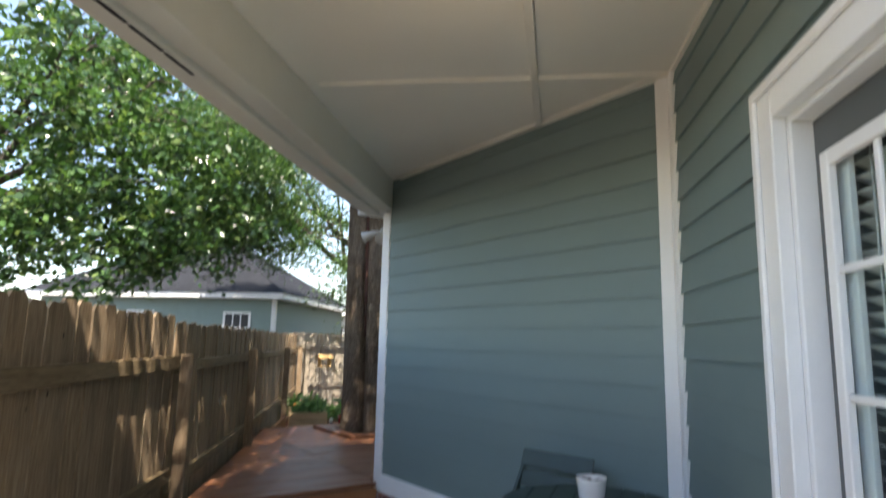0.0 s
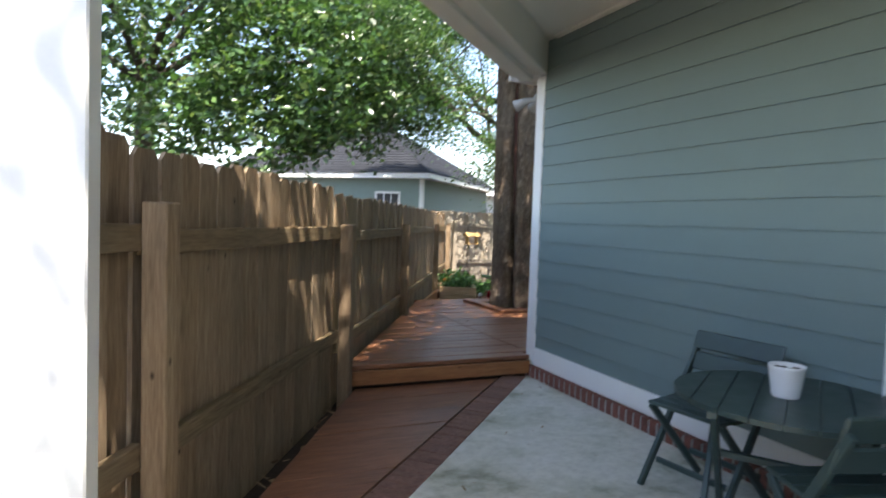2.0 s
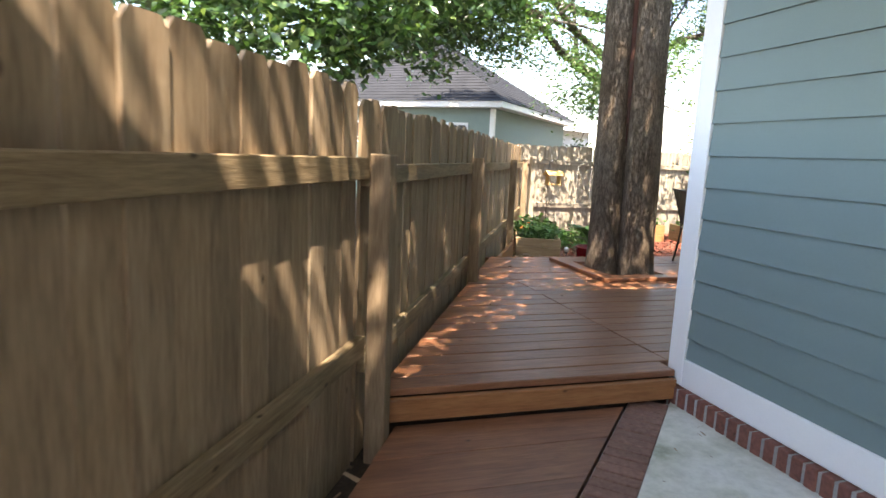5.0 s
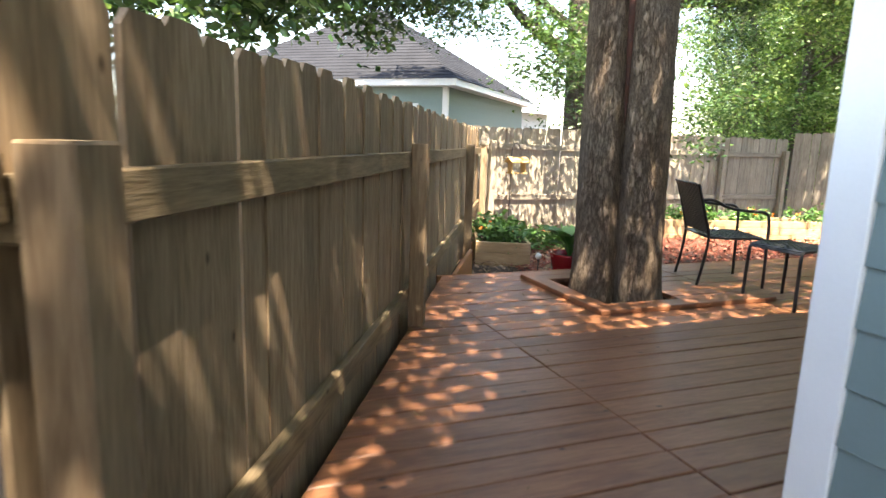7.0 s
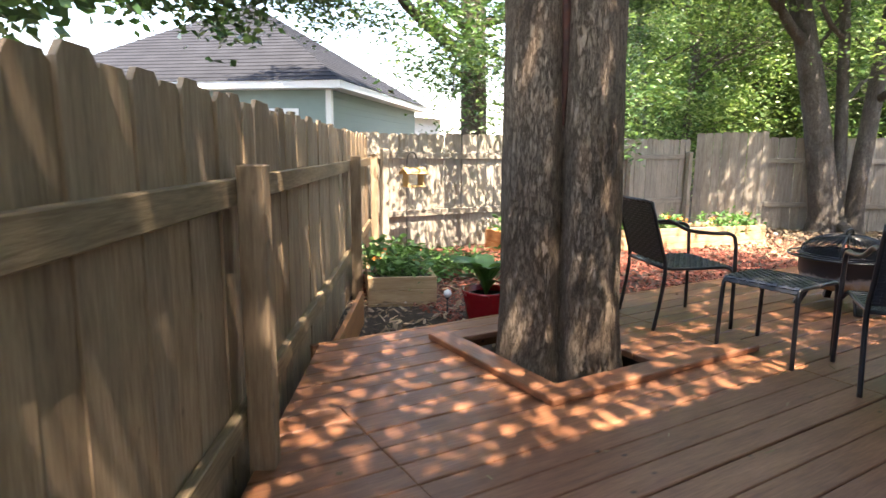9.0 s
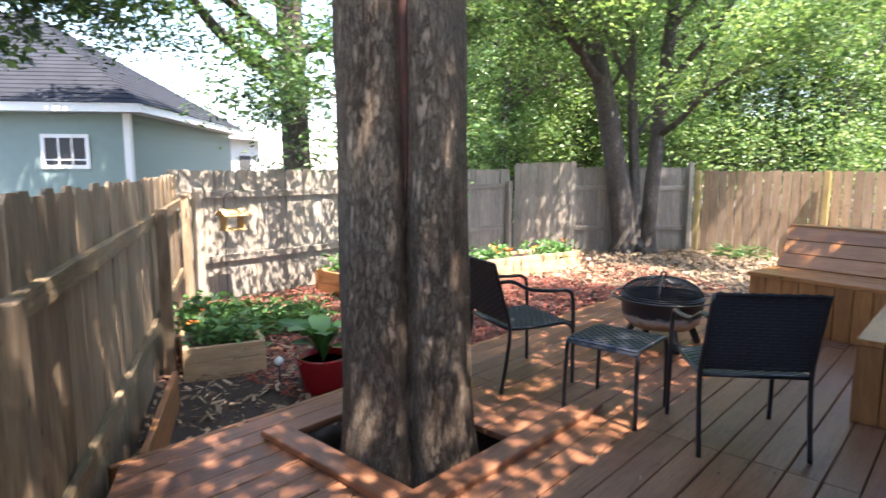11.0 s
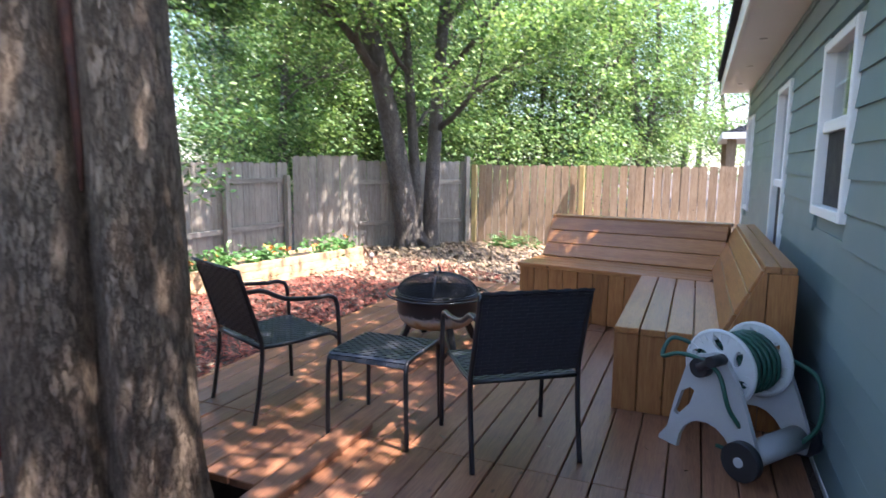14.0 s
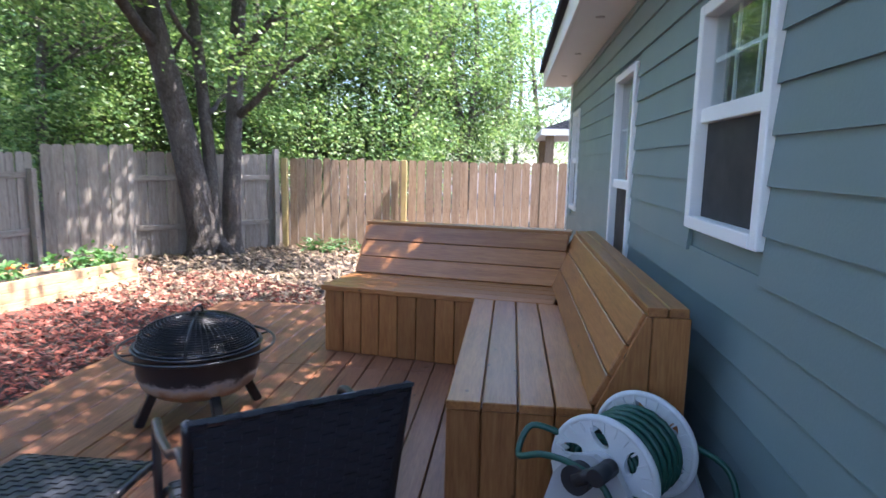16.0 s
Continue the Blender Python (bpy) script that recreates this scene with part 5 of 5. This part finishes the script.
# the oak that comes up through the deck
oak = thing("oak_tree", "tall twin-stemmed oak with grey furrowed bark growing through the deck", "tree")
bm = bmesh.new()
lobed_trunk(bm, (1.33, 2.59), 4.6, 0.325, 0.28, (-0.06, 0.05), 2, 0.42, radians(-40), 96, 90, 0.10)
trunk = part("trunk", bm, bark_oak, oak)
bm = bmesh.new()
for rad, thick in ((0.045, 0.009), (0.026, 0.007)):
    tube(bm, [(1.245 + rad * 0.72 * math.cos(q * math.pi / 12), 2.325 - rad * 0.66 * math.cos(q * math.pi / 12), 1.1 + rad * 1.25 * math.sin(q * math.pi / 12)) for q in range(24)], thick, 6, True)
part("branch_scar", bm, bark_oak, oak, "oval healed knot in the bark")
bm = bmesh.new()
ga = radians(-130)
scar = [(1.33 - 0.06 * (z + 0.3) / 4.9 + (0.178 - 0.006 * z + 0.012 * noise.noise((z * 2, 0, 7))) * math.cos(ga) + 0.012 * noise.noise((z * 1.7, 3, 1)), 2.59 + 0.05 * (z + 0.3) / 4.9 + (0.178 - 0.006 * z) * math.sin(ga), z) for z in [1.25 + 0.06 * q for q in range(34)]]
tube(bm, scar, [0.004 + 0.036 * math.sin(math.pi * (q + 0.5) / 34) for q in range(34)], 8)
part("bark_scar", bm, plain("scar_wood", (0.06, 0.02, 0.012), 0.8, vary=0.5, scale=14, bump=0.5), oak, "dark red-brown split in the bark")
bm = bmesh.new()
tips = []
for d, ln, r in (((-0.75, -0.85, 1.0), 4.6, 0.16), ((0.6, -0.9, 0.9), 4.8, 0.17), ((-0.6, 0.7, 1.2), 4.0, 0.14), ((0.9, 0.3, 1.0), 4.4, 0.15), ((0.05, -0.4, 1.5), 4.6, 0.18)):
    grow(bm, (1.28, 2.62, 4.4), d, ln, r, 2, tips)
part("limb", bm, bark_oak, oak)
# last four ellipsoids: unseen leaf masses added to shade bench, bed, fence and porch
cc = in_ellipsoid((0.4, -0.3, 5.9), (5.0, 3.6, 1.5), 300) + in_ellipsoid((2.6, 0.8, 6.6), (4.4, 3.2, 1.4), 100) + in_ellipsoid((5.8, -0.9, 6.2), (2.8, 2.8, 1.4), 160) + in_ellipsoid((9.2, 1.5, 7.0), (2.8, 2.6, 1.3), 24) + in_ellipsoid((-1.5, -2.5, 6.0), (2.4, 2.5, 0.9), 80, 0.0) + in_ellipsoid((-2.5, -5.8, 6.2), (2.0, 2.8, 0.8), 50, 0.0)
part_mesh = leaf_mesh("crown", clumps(cc, 98, 0.44), 0.115, leaf_dark)
ob = new("crown", part_mesh)
ob.parent = oak

# leafy tree beyond the near fence, drooping over it
shade = thing("shade_tree", "leafy dark green tree drooping over the fence", "tree")
bm = bmesh.new()
lobed_trunk(bm, (-3.6, 8.2), 3.6, 0.22, 0.16, (0.1, -0.2), 3, 0.08, 0.3, 20, 20)
part("trunk", bm, bark_far, shade)
bm = bmesh.new()
tips = []
for d in ((0.8, -0.8, 0.5), (0.3, -1.0, 0.6), (-0.4, -0.9, 0.6), (1.0, -0.2, 0.4), (-1.0, 0.1, 0.7), (0.1, 0.8, 0.8), (0.7, -0.3, 1.1)):
    grow(bm, (-3.5, 8.0, 3.4), d, 4.4, 0.085, 2, tips, rise=-0.02)
part("limb", bm, bark_far, shade)
# last ellipsoid: out-of-view leaf mass added to shade the neighbour's wall and roof
cc = in_ellipsoid((-3.2, 6.6, 4.5), (5.2, 3.5, 2.5), 270, 0.6) + in_ellipsoid((-1.5, 5.0, 3.2), (2.4, 1.7, 1.3), 50, 0.2) + in_ellipsoid((0.2, 7.0, 3.2), (1.9, 1.3, 0.9), 34, 0.0) + in_ellipsoid((-2.4, 4.8, 2.3), (1.9, 1.2, 0.9), 24, 0.0) + in_ellipsoid((0.6, 8.6, 3.6), (1.6, 1.0, 1.3), 40, 0.0) + in_ellipsoid((-0.9, 4.6, 2.55), (0.5, 0.5, 0.5), 10, 0.0) + in_ellipsoid((-4.4, 3.2, 4.2), (2.6, 2.2, 1.6), 40, 0.3) + in_ellipsoid((0.4, 10.4, 6.5), (4.2, 1.8, 1.2), 150, 0.0)
ob = new("crown", leaf_mesh("crown", clumps([q for q in cc if rng.random() < 0.72], 96, 0.21, 0.7), 0.145, leaf_dark, 0.3, 0.55, 0.3))
ob.parent = shade

# tree behind the back fence with long bare limbs
yard = thing("yard_tree", "dark trunked tree beyond the fence with long spreading limbs", "tree")
bm = bmesh.new()
lobed_trunk(bm, (5.6, 9.8), 7.0, 0.27, 0.2, (-0.15, 0.1), 3, 0.08, 0.5, 24, 40)
part("trunk", bm, bark_far, yard)
bm = bmesh.new()
tips = []
for z, d, ln, r in ((2.75, (-1.0, -0.3, 0.2), 5.0, 0.13), (3.2, (-0.8, -0.5, 0.3), 4.5, 0.1), (3.4, (0.9, -0.2, 0.3), 3.4, 0.1), (4.2, (-0.9, -0.2, 0.2), 4.5, 0.1), (5.0, (0.6, -0.6, 0.6), 3.0, 0.07), (6.6, (0.1, -0.3, 1.0), 3.0, 0.1), (5.6, (-0.6, -0.6, 0.7), 3.0, 0.07)):
    grow(bm, (5.55, 9.82, z), d, ln, r, 2, tips, kink=0.3, rise=0.0 if z < 4.3 else 0.12)
part("limb", bm, bark_far, yard)
tips += in_ellipsoid((2.0, 8.9, 3.25), (3.2, 0.9, 0.6), 60, 0.0) + in_ellipsoid((5.0, 9.3, 2.4), (1.3, 0.7, 0.6), 22, 0.0)
tp = np.array([tuple(q) for q in tips])
ob = new("crown", leaf_mesh("crown", clumps(tp[rng.random(len(tp)) < 0.9], 62, 0.2, 0.55), 0.1, leaf_dark, 0.4, 0.38))
ob.parent = yard

# three-stemmed tree in the far corner
corner = thing("corner_tree", "pale multi-stemmed tree in the garden corner", "tree")
BASE = (10.48, 5.69)
tips = []
for (dx, dy), r0, top, ln in (((-0.14, 0.12), 0.25, (-0.75, 0.75), 6.5), ((0.05, -0.02), 0.12, (-0.3, 0.25), 5.0), ((0.2, -0.22), 0.165, (0.3, -0.2), 6.5)):
    bm = bmesh.new()
    pts = curve_pts([(BASE[0] + dx * 1.2, BASE[1] + dy * 1.2, -0.35), (BASE[0] + dx, BASE[1] + dy, 0.2), (BASE[0] + dx + top[0] * 0.3, BASE[1] + dy + top[1] * 0.3, 2.0), (BASE[0] + dx + top[0] * 0.75, BASE[1] + dy + top[1] * 0.75, 4.0), (BASE[0] + dx + top[0] * 1.5, BASE[1] + dy + top[1] * 1.5, ln)], 6)
    tube(bm, pts, [r0 * (1.35 if k == 0 else 1.1 - 0.6 * k / len(pts)) for k in range(len(pts))], 14)
    part("trunk", bm, bark_far, corner)
    bm = bmesh.new()
    for k in range(4):
        z = pts[12 + 3 * k]
        grow(bm, z, (random.gauss(0, 1), random.gauss(-0.3, 0.8), 0.55), 2.8, r0 * 0.42, 2, tips, kink=0.35)
    part("limb", bm, bark_far, corner)
tp = np.array(tips)
ob = new("crown", leaf_mesh("crown", clumps(tp[rng.random(len(tp)) < 0.45], 34, 0.26), 0.105, leaf_light, 0.5))
ob.parent = corner
bm = bmesh.new()
for k in range(9):
    a = 2 * math.pi * k / 9 + random.uniform(-0.2, 0.2)
    tube(bm, curve_pts([(BASE[0] + 0.1 * math.cos(a), BASE[1] + 0.1 * math.sin(a), 0.0), (BASE[0] + 0.3 * math.cos(a), BASE[1] + 0.3 * math.sin(a), -0.2), (BASE[0] + 0.6 * math.cos(a + 0.2), BASE[1] + 0.6 * math.sin(a + 0.2), -0.31)], 4), [0.09, 0.085, 0.075, 0.07, 0.06, 0.05, 0.04, 0.03, 0.02], 8)
part("root", bm, bark_far, corner)

# woods beyond the fences
spots = []
for k in range(46):
    spots.append((9.0 + 19 * random.random(), 9.8 + 13 * random.random()))
for k in range(20):
    spots.append((16.0 + random.uniform(0, 10), 11 - 8.5 * k / 19 + random.uniform(-0.8, 0.8)))
spots += [(24.0, 1.2), (27.0, -0.4), (22.0, 2.6), (30.0, 0.6), (31.0, -2.2), (26.0, 3.0)]
trees = [(x, y) for x, y in spots if x > y * 1.03 - 1.4 and (x > 13.5 or y > 9.5)]
proto = []
for v in range(5):
    t = thing("woodland_tree", "slender woodland tree with bright green foliage", "tree", group="trees of the wood behind the fence")
    bm = bmesh.new()
    h = random.uniform(8.5, 11)
    pts = curve_pts([(0, 0, -0.3), (random.gauss(0, 0.1), random.gauss(0, 0.1), 2.5), (random.gauss(0, 0.3), random.gauss(0, 0.3), 6), (random.gauss(0, 0.5), random.gauss(0, 0.5), h)], 5)
    tube(bm, pts, [0.15 * (1 - 0.8 * q / len(pts)) for q in range(len(pts))], 9)
    tips = []
    for q in range(9):
        grow(bm, pts[3 + q], (random.gauss(0, 1), random.gauss(0, 1), 0.4), random.uniform(1.6, 2.8), 0.045, 1, tips, kink=0.35)
    part("trunk", bm, bark_far, t)
    tp = in_ellipsoid((0, 0, 5.6), (2.5, 2.5, 4.2), 60, 0.7) + in_ellipsoid((0, 0, 2.4), (2.1, 2.1, 1.6), 22, 0.5)
    ob = new("crown", leaf_mesh("crown", clumps(tp, 120, 0.33, 0.55), 0.125, leaf_light, 0.5))
    ob.parent = t
    proto.append(t)
for k, (x, y) in enumerate(trees):
    m = pose(x, y, GROUND, 0, 0, random.uniform(0, 360))
    if k < 5:
        proto[k].matrix_basis = m
    else:
        copy_thing(proto[k % 5], m)
# undergrowth in one mass
pts = []
for k in range(420):
    a = random.random()
    y = 9.5 + 14 * a
    x = max(11.0, y * 1.03 - 1.0) + random.uniform(0, 12)
    if random.random() < 0.4:
        x, y = 15.5 + random.uniform(0, 9), 12 - 9.5 * a
    pts.append((x, y, random.uniform(0.2, 2.6)))
tagged(new("undergrowth", leaf_mesh("undergrowth", clumps(pts, 130, 0.5, 0.75), 0.12, leaf_light, 0.45)), "green undergrowth of the wood behind the fence", "undergrowth", kind="stuff")

# ---- mulch, litter and bed plants ----


def chips(name, pts, size, material, thick=0.3, label="", category="mulch", z_off=0.0):
    n = len(pts)
    a, b2 = rng.uniform(0, 2 * math.pi, n), rng.normal(0, 0.35, n)
    d = np.stack([np.cos(a) * np.cos(b2), np.sin(a) * np.cos(b2), np.sin(b2)], 1)
    s = np.stack([-np.sin(a), np.cos(a), rng.normal(0, 0.3, n)], 1)
    u = np.cross(d, s)
    L = (size * rng.uniform(0.4, 1.3, n))[:, None]
    W = L * rng.uniform(0.2, 0.5, n)[:, None]
    T = W * thick
    p = np.asarray(pts)
    v = np.stack([p - d * L / 2 - s * W / 2, p + d * L / 2 - s * W * 0.3, p + d * L / 2 + s * W * 0.4, p - d * L / 2 + s * W / 2, p + u * T], 1).reshape(-1, 3)
    i = np.arange(n)[:, None] * 5
    f = np.concatenate([i + np.array([[q, (q + 1) % 4, 4]]) for q in range(4)], 1).reshape(-1, 3)
    me = bpy.data.meshes.new(name)
    me.vertices.add(len(v))
    me.vertices.foreach_set("co", v.ravel().astype(np.float32))
    me.loops.add(f.size)
    me.loops.foreach_set("vertex_index", f.ravel().astype(np.int32))
    me.polygons.add(len(f))
    me.polygons.foreach_set("loop_start", np.arange(0, f.size, 3, dtype=np.int32))
    me.update()
    me.validate()
    me.materials.append(material)
    return tagged(new(name, me), label, category, kind="stuff")


def scatter(n, x0, x1, y0, y1, keep, z):
    p = np.stack([rng.uniform(x0, x1, n), rng.uniform(y0, y1, n), np.zeros(n)], 1)
    ok = np.array([keep(x, y) for x, y, _ in p])
    p = p[ok]
    p[:, 2] = z + np.abs(rng.normal(0, 0.012, len(p)))
    return p


def ground_z(p):
    p[:, 2] += [0.03 * noise.noise((x * 0.7, y * 0.7, 0.3)) + 0.01 for x, y, _ in p]
    return p


def in_bed(x, y):
    return x > fence_x(y) + 0.05 and (y > DECK_Y1 + 0.05 or x > DECK_X1 + 0.05)


def red_bed(x, y):
    return in_bed(x, y) and (x > 1.6 or y > 5) and x + 0.5 * noise.noise((x, y, 2)) < 8.6 + 0.4 * y - 1.6 + 0.6 * noise.noise((x * 0.8, y * 0.8, 5))


chips("bark_mulch", ground_z(scatter(60000, 1.0, 10.5, 0.2, 7.5, red_bed, GROUND)), 0.055, mulch_chips, label="red-brown shredded bark mulch over the bed")
chips("fallen_leaves", ground_z(scatter(15000, 7.0, 12.2, 0.3, 7.4, in_bed, GROUND + 0.01)), 0.075, dry_leaves, 0.15, "dry tan leaves lying under the corner tree", "leaf litter")
chips("fallen_leaves", ground_z(scatter(2200, 0.2, 3.4, 3.4, 7.4, in_bed, GROUND + 0.01)), 0.07, dry_leaves, 0.15, "dry brown leaves and twigs on the bed", "leaf litter")
chips("leaf_litter", scatter(4200, -6.5, -1.2, -8, -0.1, lambda x, y: P2[0] + (y - P2[1]) * math.tan(-NEAR_H) + 0.03 < x < P2[0] + (y - P2[1]) * math.tan(-NEAR_H) + 0.26, SLAB - 0.07), 0.06, dry_leaves, 0.2, "brown leaf litter between fence and walkway", "leaf litter")
chips("slab_debris", scatter(110, -2.6, -0.1, -3.4, -0.3, lambda x, y: -x * en.x - y * en.y > 0.03 and noise.noise((x * 1.6, y * 1.6, 4)) > 0.0, SLAB), 0.03, dry_leaves, 0.12, "bits of dead leaf on the concrete floor", "leaf litter")
chips("deck_debris", scatter(170, -1.0, 6.2, 0.1, 3.3, lambda x, y: x > fence_x(y) + 0.2 and not (HOLE[0] - 0.2 < x < HOLE[1] + 0.6 and y > 2.0), 0.002), 0.03, dry_leaves, 0.1, "scattered bits of leaf on the deck boards", "leaf litter")


def bed_plants(label, at, ln, w, z, count, size, flowers=0, blade=0.5):
    """Leaves and flowers standing in a planter."""
    c = np.stack([rng.uniform(0.05, ln - 0.05, count), rng.uniform(0.05, w - 0.05, count), rng.uniform(0.0, 0.16, count)], 1)
    t = thing("bed_plants", label, "plant", at)
    ob = new("foliage", leaf_mesh("foliage", clumps(c, 26, 0.065, 1.0) + np.array([0, 0, z]), size, leaf_plant, 0.4, blade))
    ob.parent = t
    if flowers:
        p = np.stack([rng.uniform(0.05, ln - 0.05, flowers), rng.uniform(0.0, w - 0.05, flowers), rng.uniform(z + 0.1, z + 0.22, flowers)], 1)
        ob = tagged(new("blossom", leaf_mesh("blossom", clumps(p, 7, 0.014, 1.0), 0.05, flower_orange, 0.5, 0.8)), "small orange blooms")
        ob.parent = t


bed_plants("lush low flowering plants filling the tan planter", pose(1.24, 5.0, G, 0, 0, -22), 0.62, 1.25, 0.22, 60, 0.09, 4)
bed_plants("marigold plants with orange flowers in the long planter", pose(5.0, 6.28, G, 0, 0, -13.2), 3.25, 0.5, 0.26, 60, 0.085, 11)
bed_plants("small green herb in the orange planter", pose(4.05, 6.5, G), 0.75, 0.7, 0.26, 14, 0.1)
bed_plants("fern-like plants beside the tan planter", pose(2.2, 5.7, G, 0, 0, -22), 0.9, 0.8, 0.02, 30, 0.14, 0, 0.25)
bed_plants("low weeds at the foot of the corner fence", pose(11.1, 3.4, G), 0.4, 1.0, 0.0, 12, 0.14, 0, 0.2)
# broad leaves in the red pot
bm = bmesh.new()
for k in range(17):
    a = 2.4 * k + random.uniform(-0.3, 0.3)
    ln, up = random.uniform(0.22, 0.34), random.uniform(0.18, 0.4)
    pts = curve_pts([(0, 0, 0.24), (0.35 * ln * math.cos(a), 0.35 * ln * math.sin(a), 0.27 + up * 0.6), (ln * math.cos(a), ln * math.sin(a), 0.26 + up * 0.75)], 5)
    side = Vector((-math.sin(a), math.cos(a), 0))
    prev = None
    for q, p in enumerate(pts):
        t = q / (len(pts) - 1)
        w = 0.012 + 0.07 * math.sin(math.pi * min(1, max(0, (t - 0.25) / 0.78))) if t > 0.25 else 0.008
        row = [bm.verts.new(p + side * w + Vector((0, 0, 0.015))), bm.verts.new(p), bm.verts.new(p - side * w + Vector((0, 0, 0.015)))]
        if prev:
            for z in range(2):
                f = bm.faces.new((prev[z], prev[z + 1], row[z + 1], row[z]))
                f.smooth = True
        prev = row
part("plant", bm, leaf_plant, pot, "broad glossy green leaves")

# ---- neighbouring houses ----


def hip_roof(bm, x0, x1, y0, y1, z, over, pitch):
    """A hipped roof with courses of shingles."""
    x0, x1, y0, y1 = x0 - over, x1 + over, y0 - over, y1 + over
    steps = 26
    half = min(x1 - x0, y1 - y0) / 2
    ring = None
    for k in range(steps + 1):
        i = half * k / steps
        zz = z + i * pitch
        cur = [bm.verts.new(c) for c in ((x0 + i, y0 + i, zz), (x1 - i, y0 + i, zz), (x1 - i, y1 - i, zz), (x0 + i, y1 - i, zz))]
        if ring:
            low = [bm.verts.new(v.co - Vector((0, 0, 0.018))) for v in cur]
            for q in range(4):
                bm.faces.new((ring[q], ring[(q + 1) % 4], low[(q + 1) % 4], low[q]))
                bm.faces.new((low[q], low[(q + 1) % 4], cur[(q + 1) % 4], cur[q]))
        ring = cur


nb = thing("neighbour_house", "pale green sided house with grey hip roof and white trim", "house", pose(3.75, 12.6, 0, 0, 0, -42))
NW, ND, NZ = 7.5, 7.4, 2.38
bm = bmesh.new()
box(bm, -NW, 0, 0, ND, -0.4, NZ)
part("wall_core", bm, siding_pale, nb)
bm = bmesh.new()
for k in range(18):
    z = -0.35 + k * 0.152
    box(bm, -NW, -0.05, -0.012, -0.002, z, z + 0.145)
    box(bm, 0.002, 0.012, 0.05, ND, z, z + 0.145)
part("siding", bm, siding_pale, nb, "pale green lap siding")
bm = bmesh.new()
box(bm, -0.1, 0.02, -0.025, 0.1, -0.4, NZ)
part("corner_board", bm, white_paint, nb)
bm = bmesh.new()
box(bm, -NW - 0.35, 0.35, -0.35, ND + 0.35, NZ, NZ + 0.16)
part("eave", bm, white_paint, nb)
bm = bmesh.new()
hip_roof(bm, -NW, 0, 0, ND, NZ + 0.165, 0.38, 0.62)
part("roof", bm, shingle_grey, nb, "weathered grey shingle roof")


def small_window(parent, x, z, w, h):
    win = part("window", (lambda b3: (box(b3, x - w / 2, x + w / 2, -0.03, -0.015, z, z + h), b3)[1])(bmesh.new()), black_plastic, parent, "dark window with white frame")
    for bx in ((x - w / 2 - 0.07, x - w / 2, z - 0.07, z + h + 0.07), (x + w / 2, x + w / 2 + 0.07, z - 0.07, z + h + 0.07), (x - w / 2, x + w / 2, z + h, z + h + 0.07), (x - w / 2, x + w / 2, z - 0.07, z), (x - 0.135, x - 0.105, z, z + h), (x + 0.105, x + 0.135, z, z + h), (x - w / 2, x + w / 2, z + 0.08, z + 0.11)):
        bm = bmesh.new()
        box(bm, bx[0], bx[1], -0.045, -0.02, bx[2], bx[3])
        part("frame", bm, white_paint, win)


small_window(nb, -1.15, 1.42, 0.72, 0.5)
small_window(nb, -4.2, 1.42, 0.72, 0.5)
far_white = plain("far_white", (0.7, 0.7, 0.68), 0.6, vary=0.06)
hs = thing("white_house", "white painted house seen beyond the back fence", "house", pose(11.5, 24.5, 0, 0, 0, 25))
bm = bmesh.new()
box(bm, -4, 3, 0, 6, -0.4, 2.6)
part("wall", bm, far_white, hs)
bm = bmesh.new()
hip_roof(bm, -4, 3, 0, 6, 2.6, 0.4, 0.45)
part("roof", bm, far_white, hs)
for k in range(4):
    bm = bmesh.new()
    box(bm, -3.3 + 1.6 * k, -2.5 + 1.6 * k, -0.03, -0.005, 0.9, 1.9)
    part("window", bm, dark_room, hs)
po = thing("neighbour_porch", "cream roofed porch with brown posts beyond the fence", "porch", pose(15.2, -0.9, 0))
bm = bmesh.new()
box(bm, -1.2, 2.5, -3.0, 1.1, 1.95, 2.08)
part("eave", bm, far_white, po)
bm = bmesh.new()
hip_roof(bm, -1.1, 2.4, -2.9, 1.0, 2.085, 0.1, 0.4)
part("roof", bm, shingle_grey, po)
for x, y in ((-1.0, 0.9), (-0.4, -1.6), (2.2, 0.9)):
    bm = bmesh.new()
    box(bm, x - 0.09, x + 0.09, y - 0.09, y + 0.09, -0.4, 1.949)
    part("post", bm, fence_wood, po)
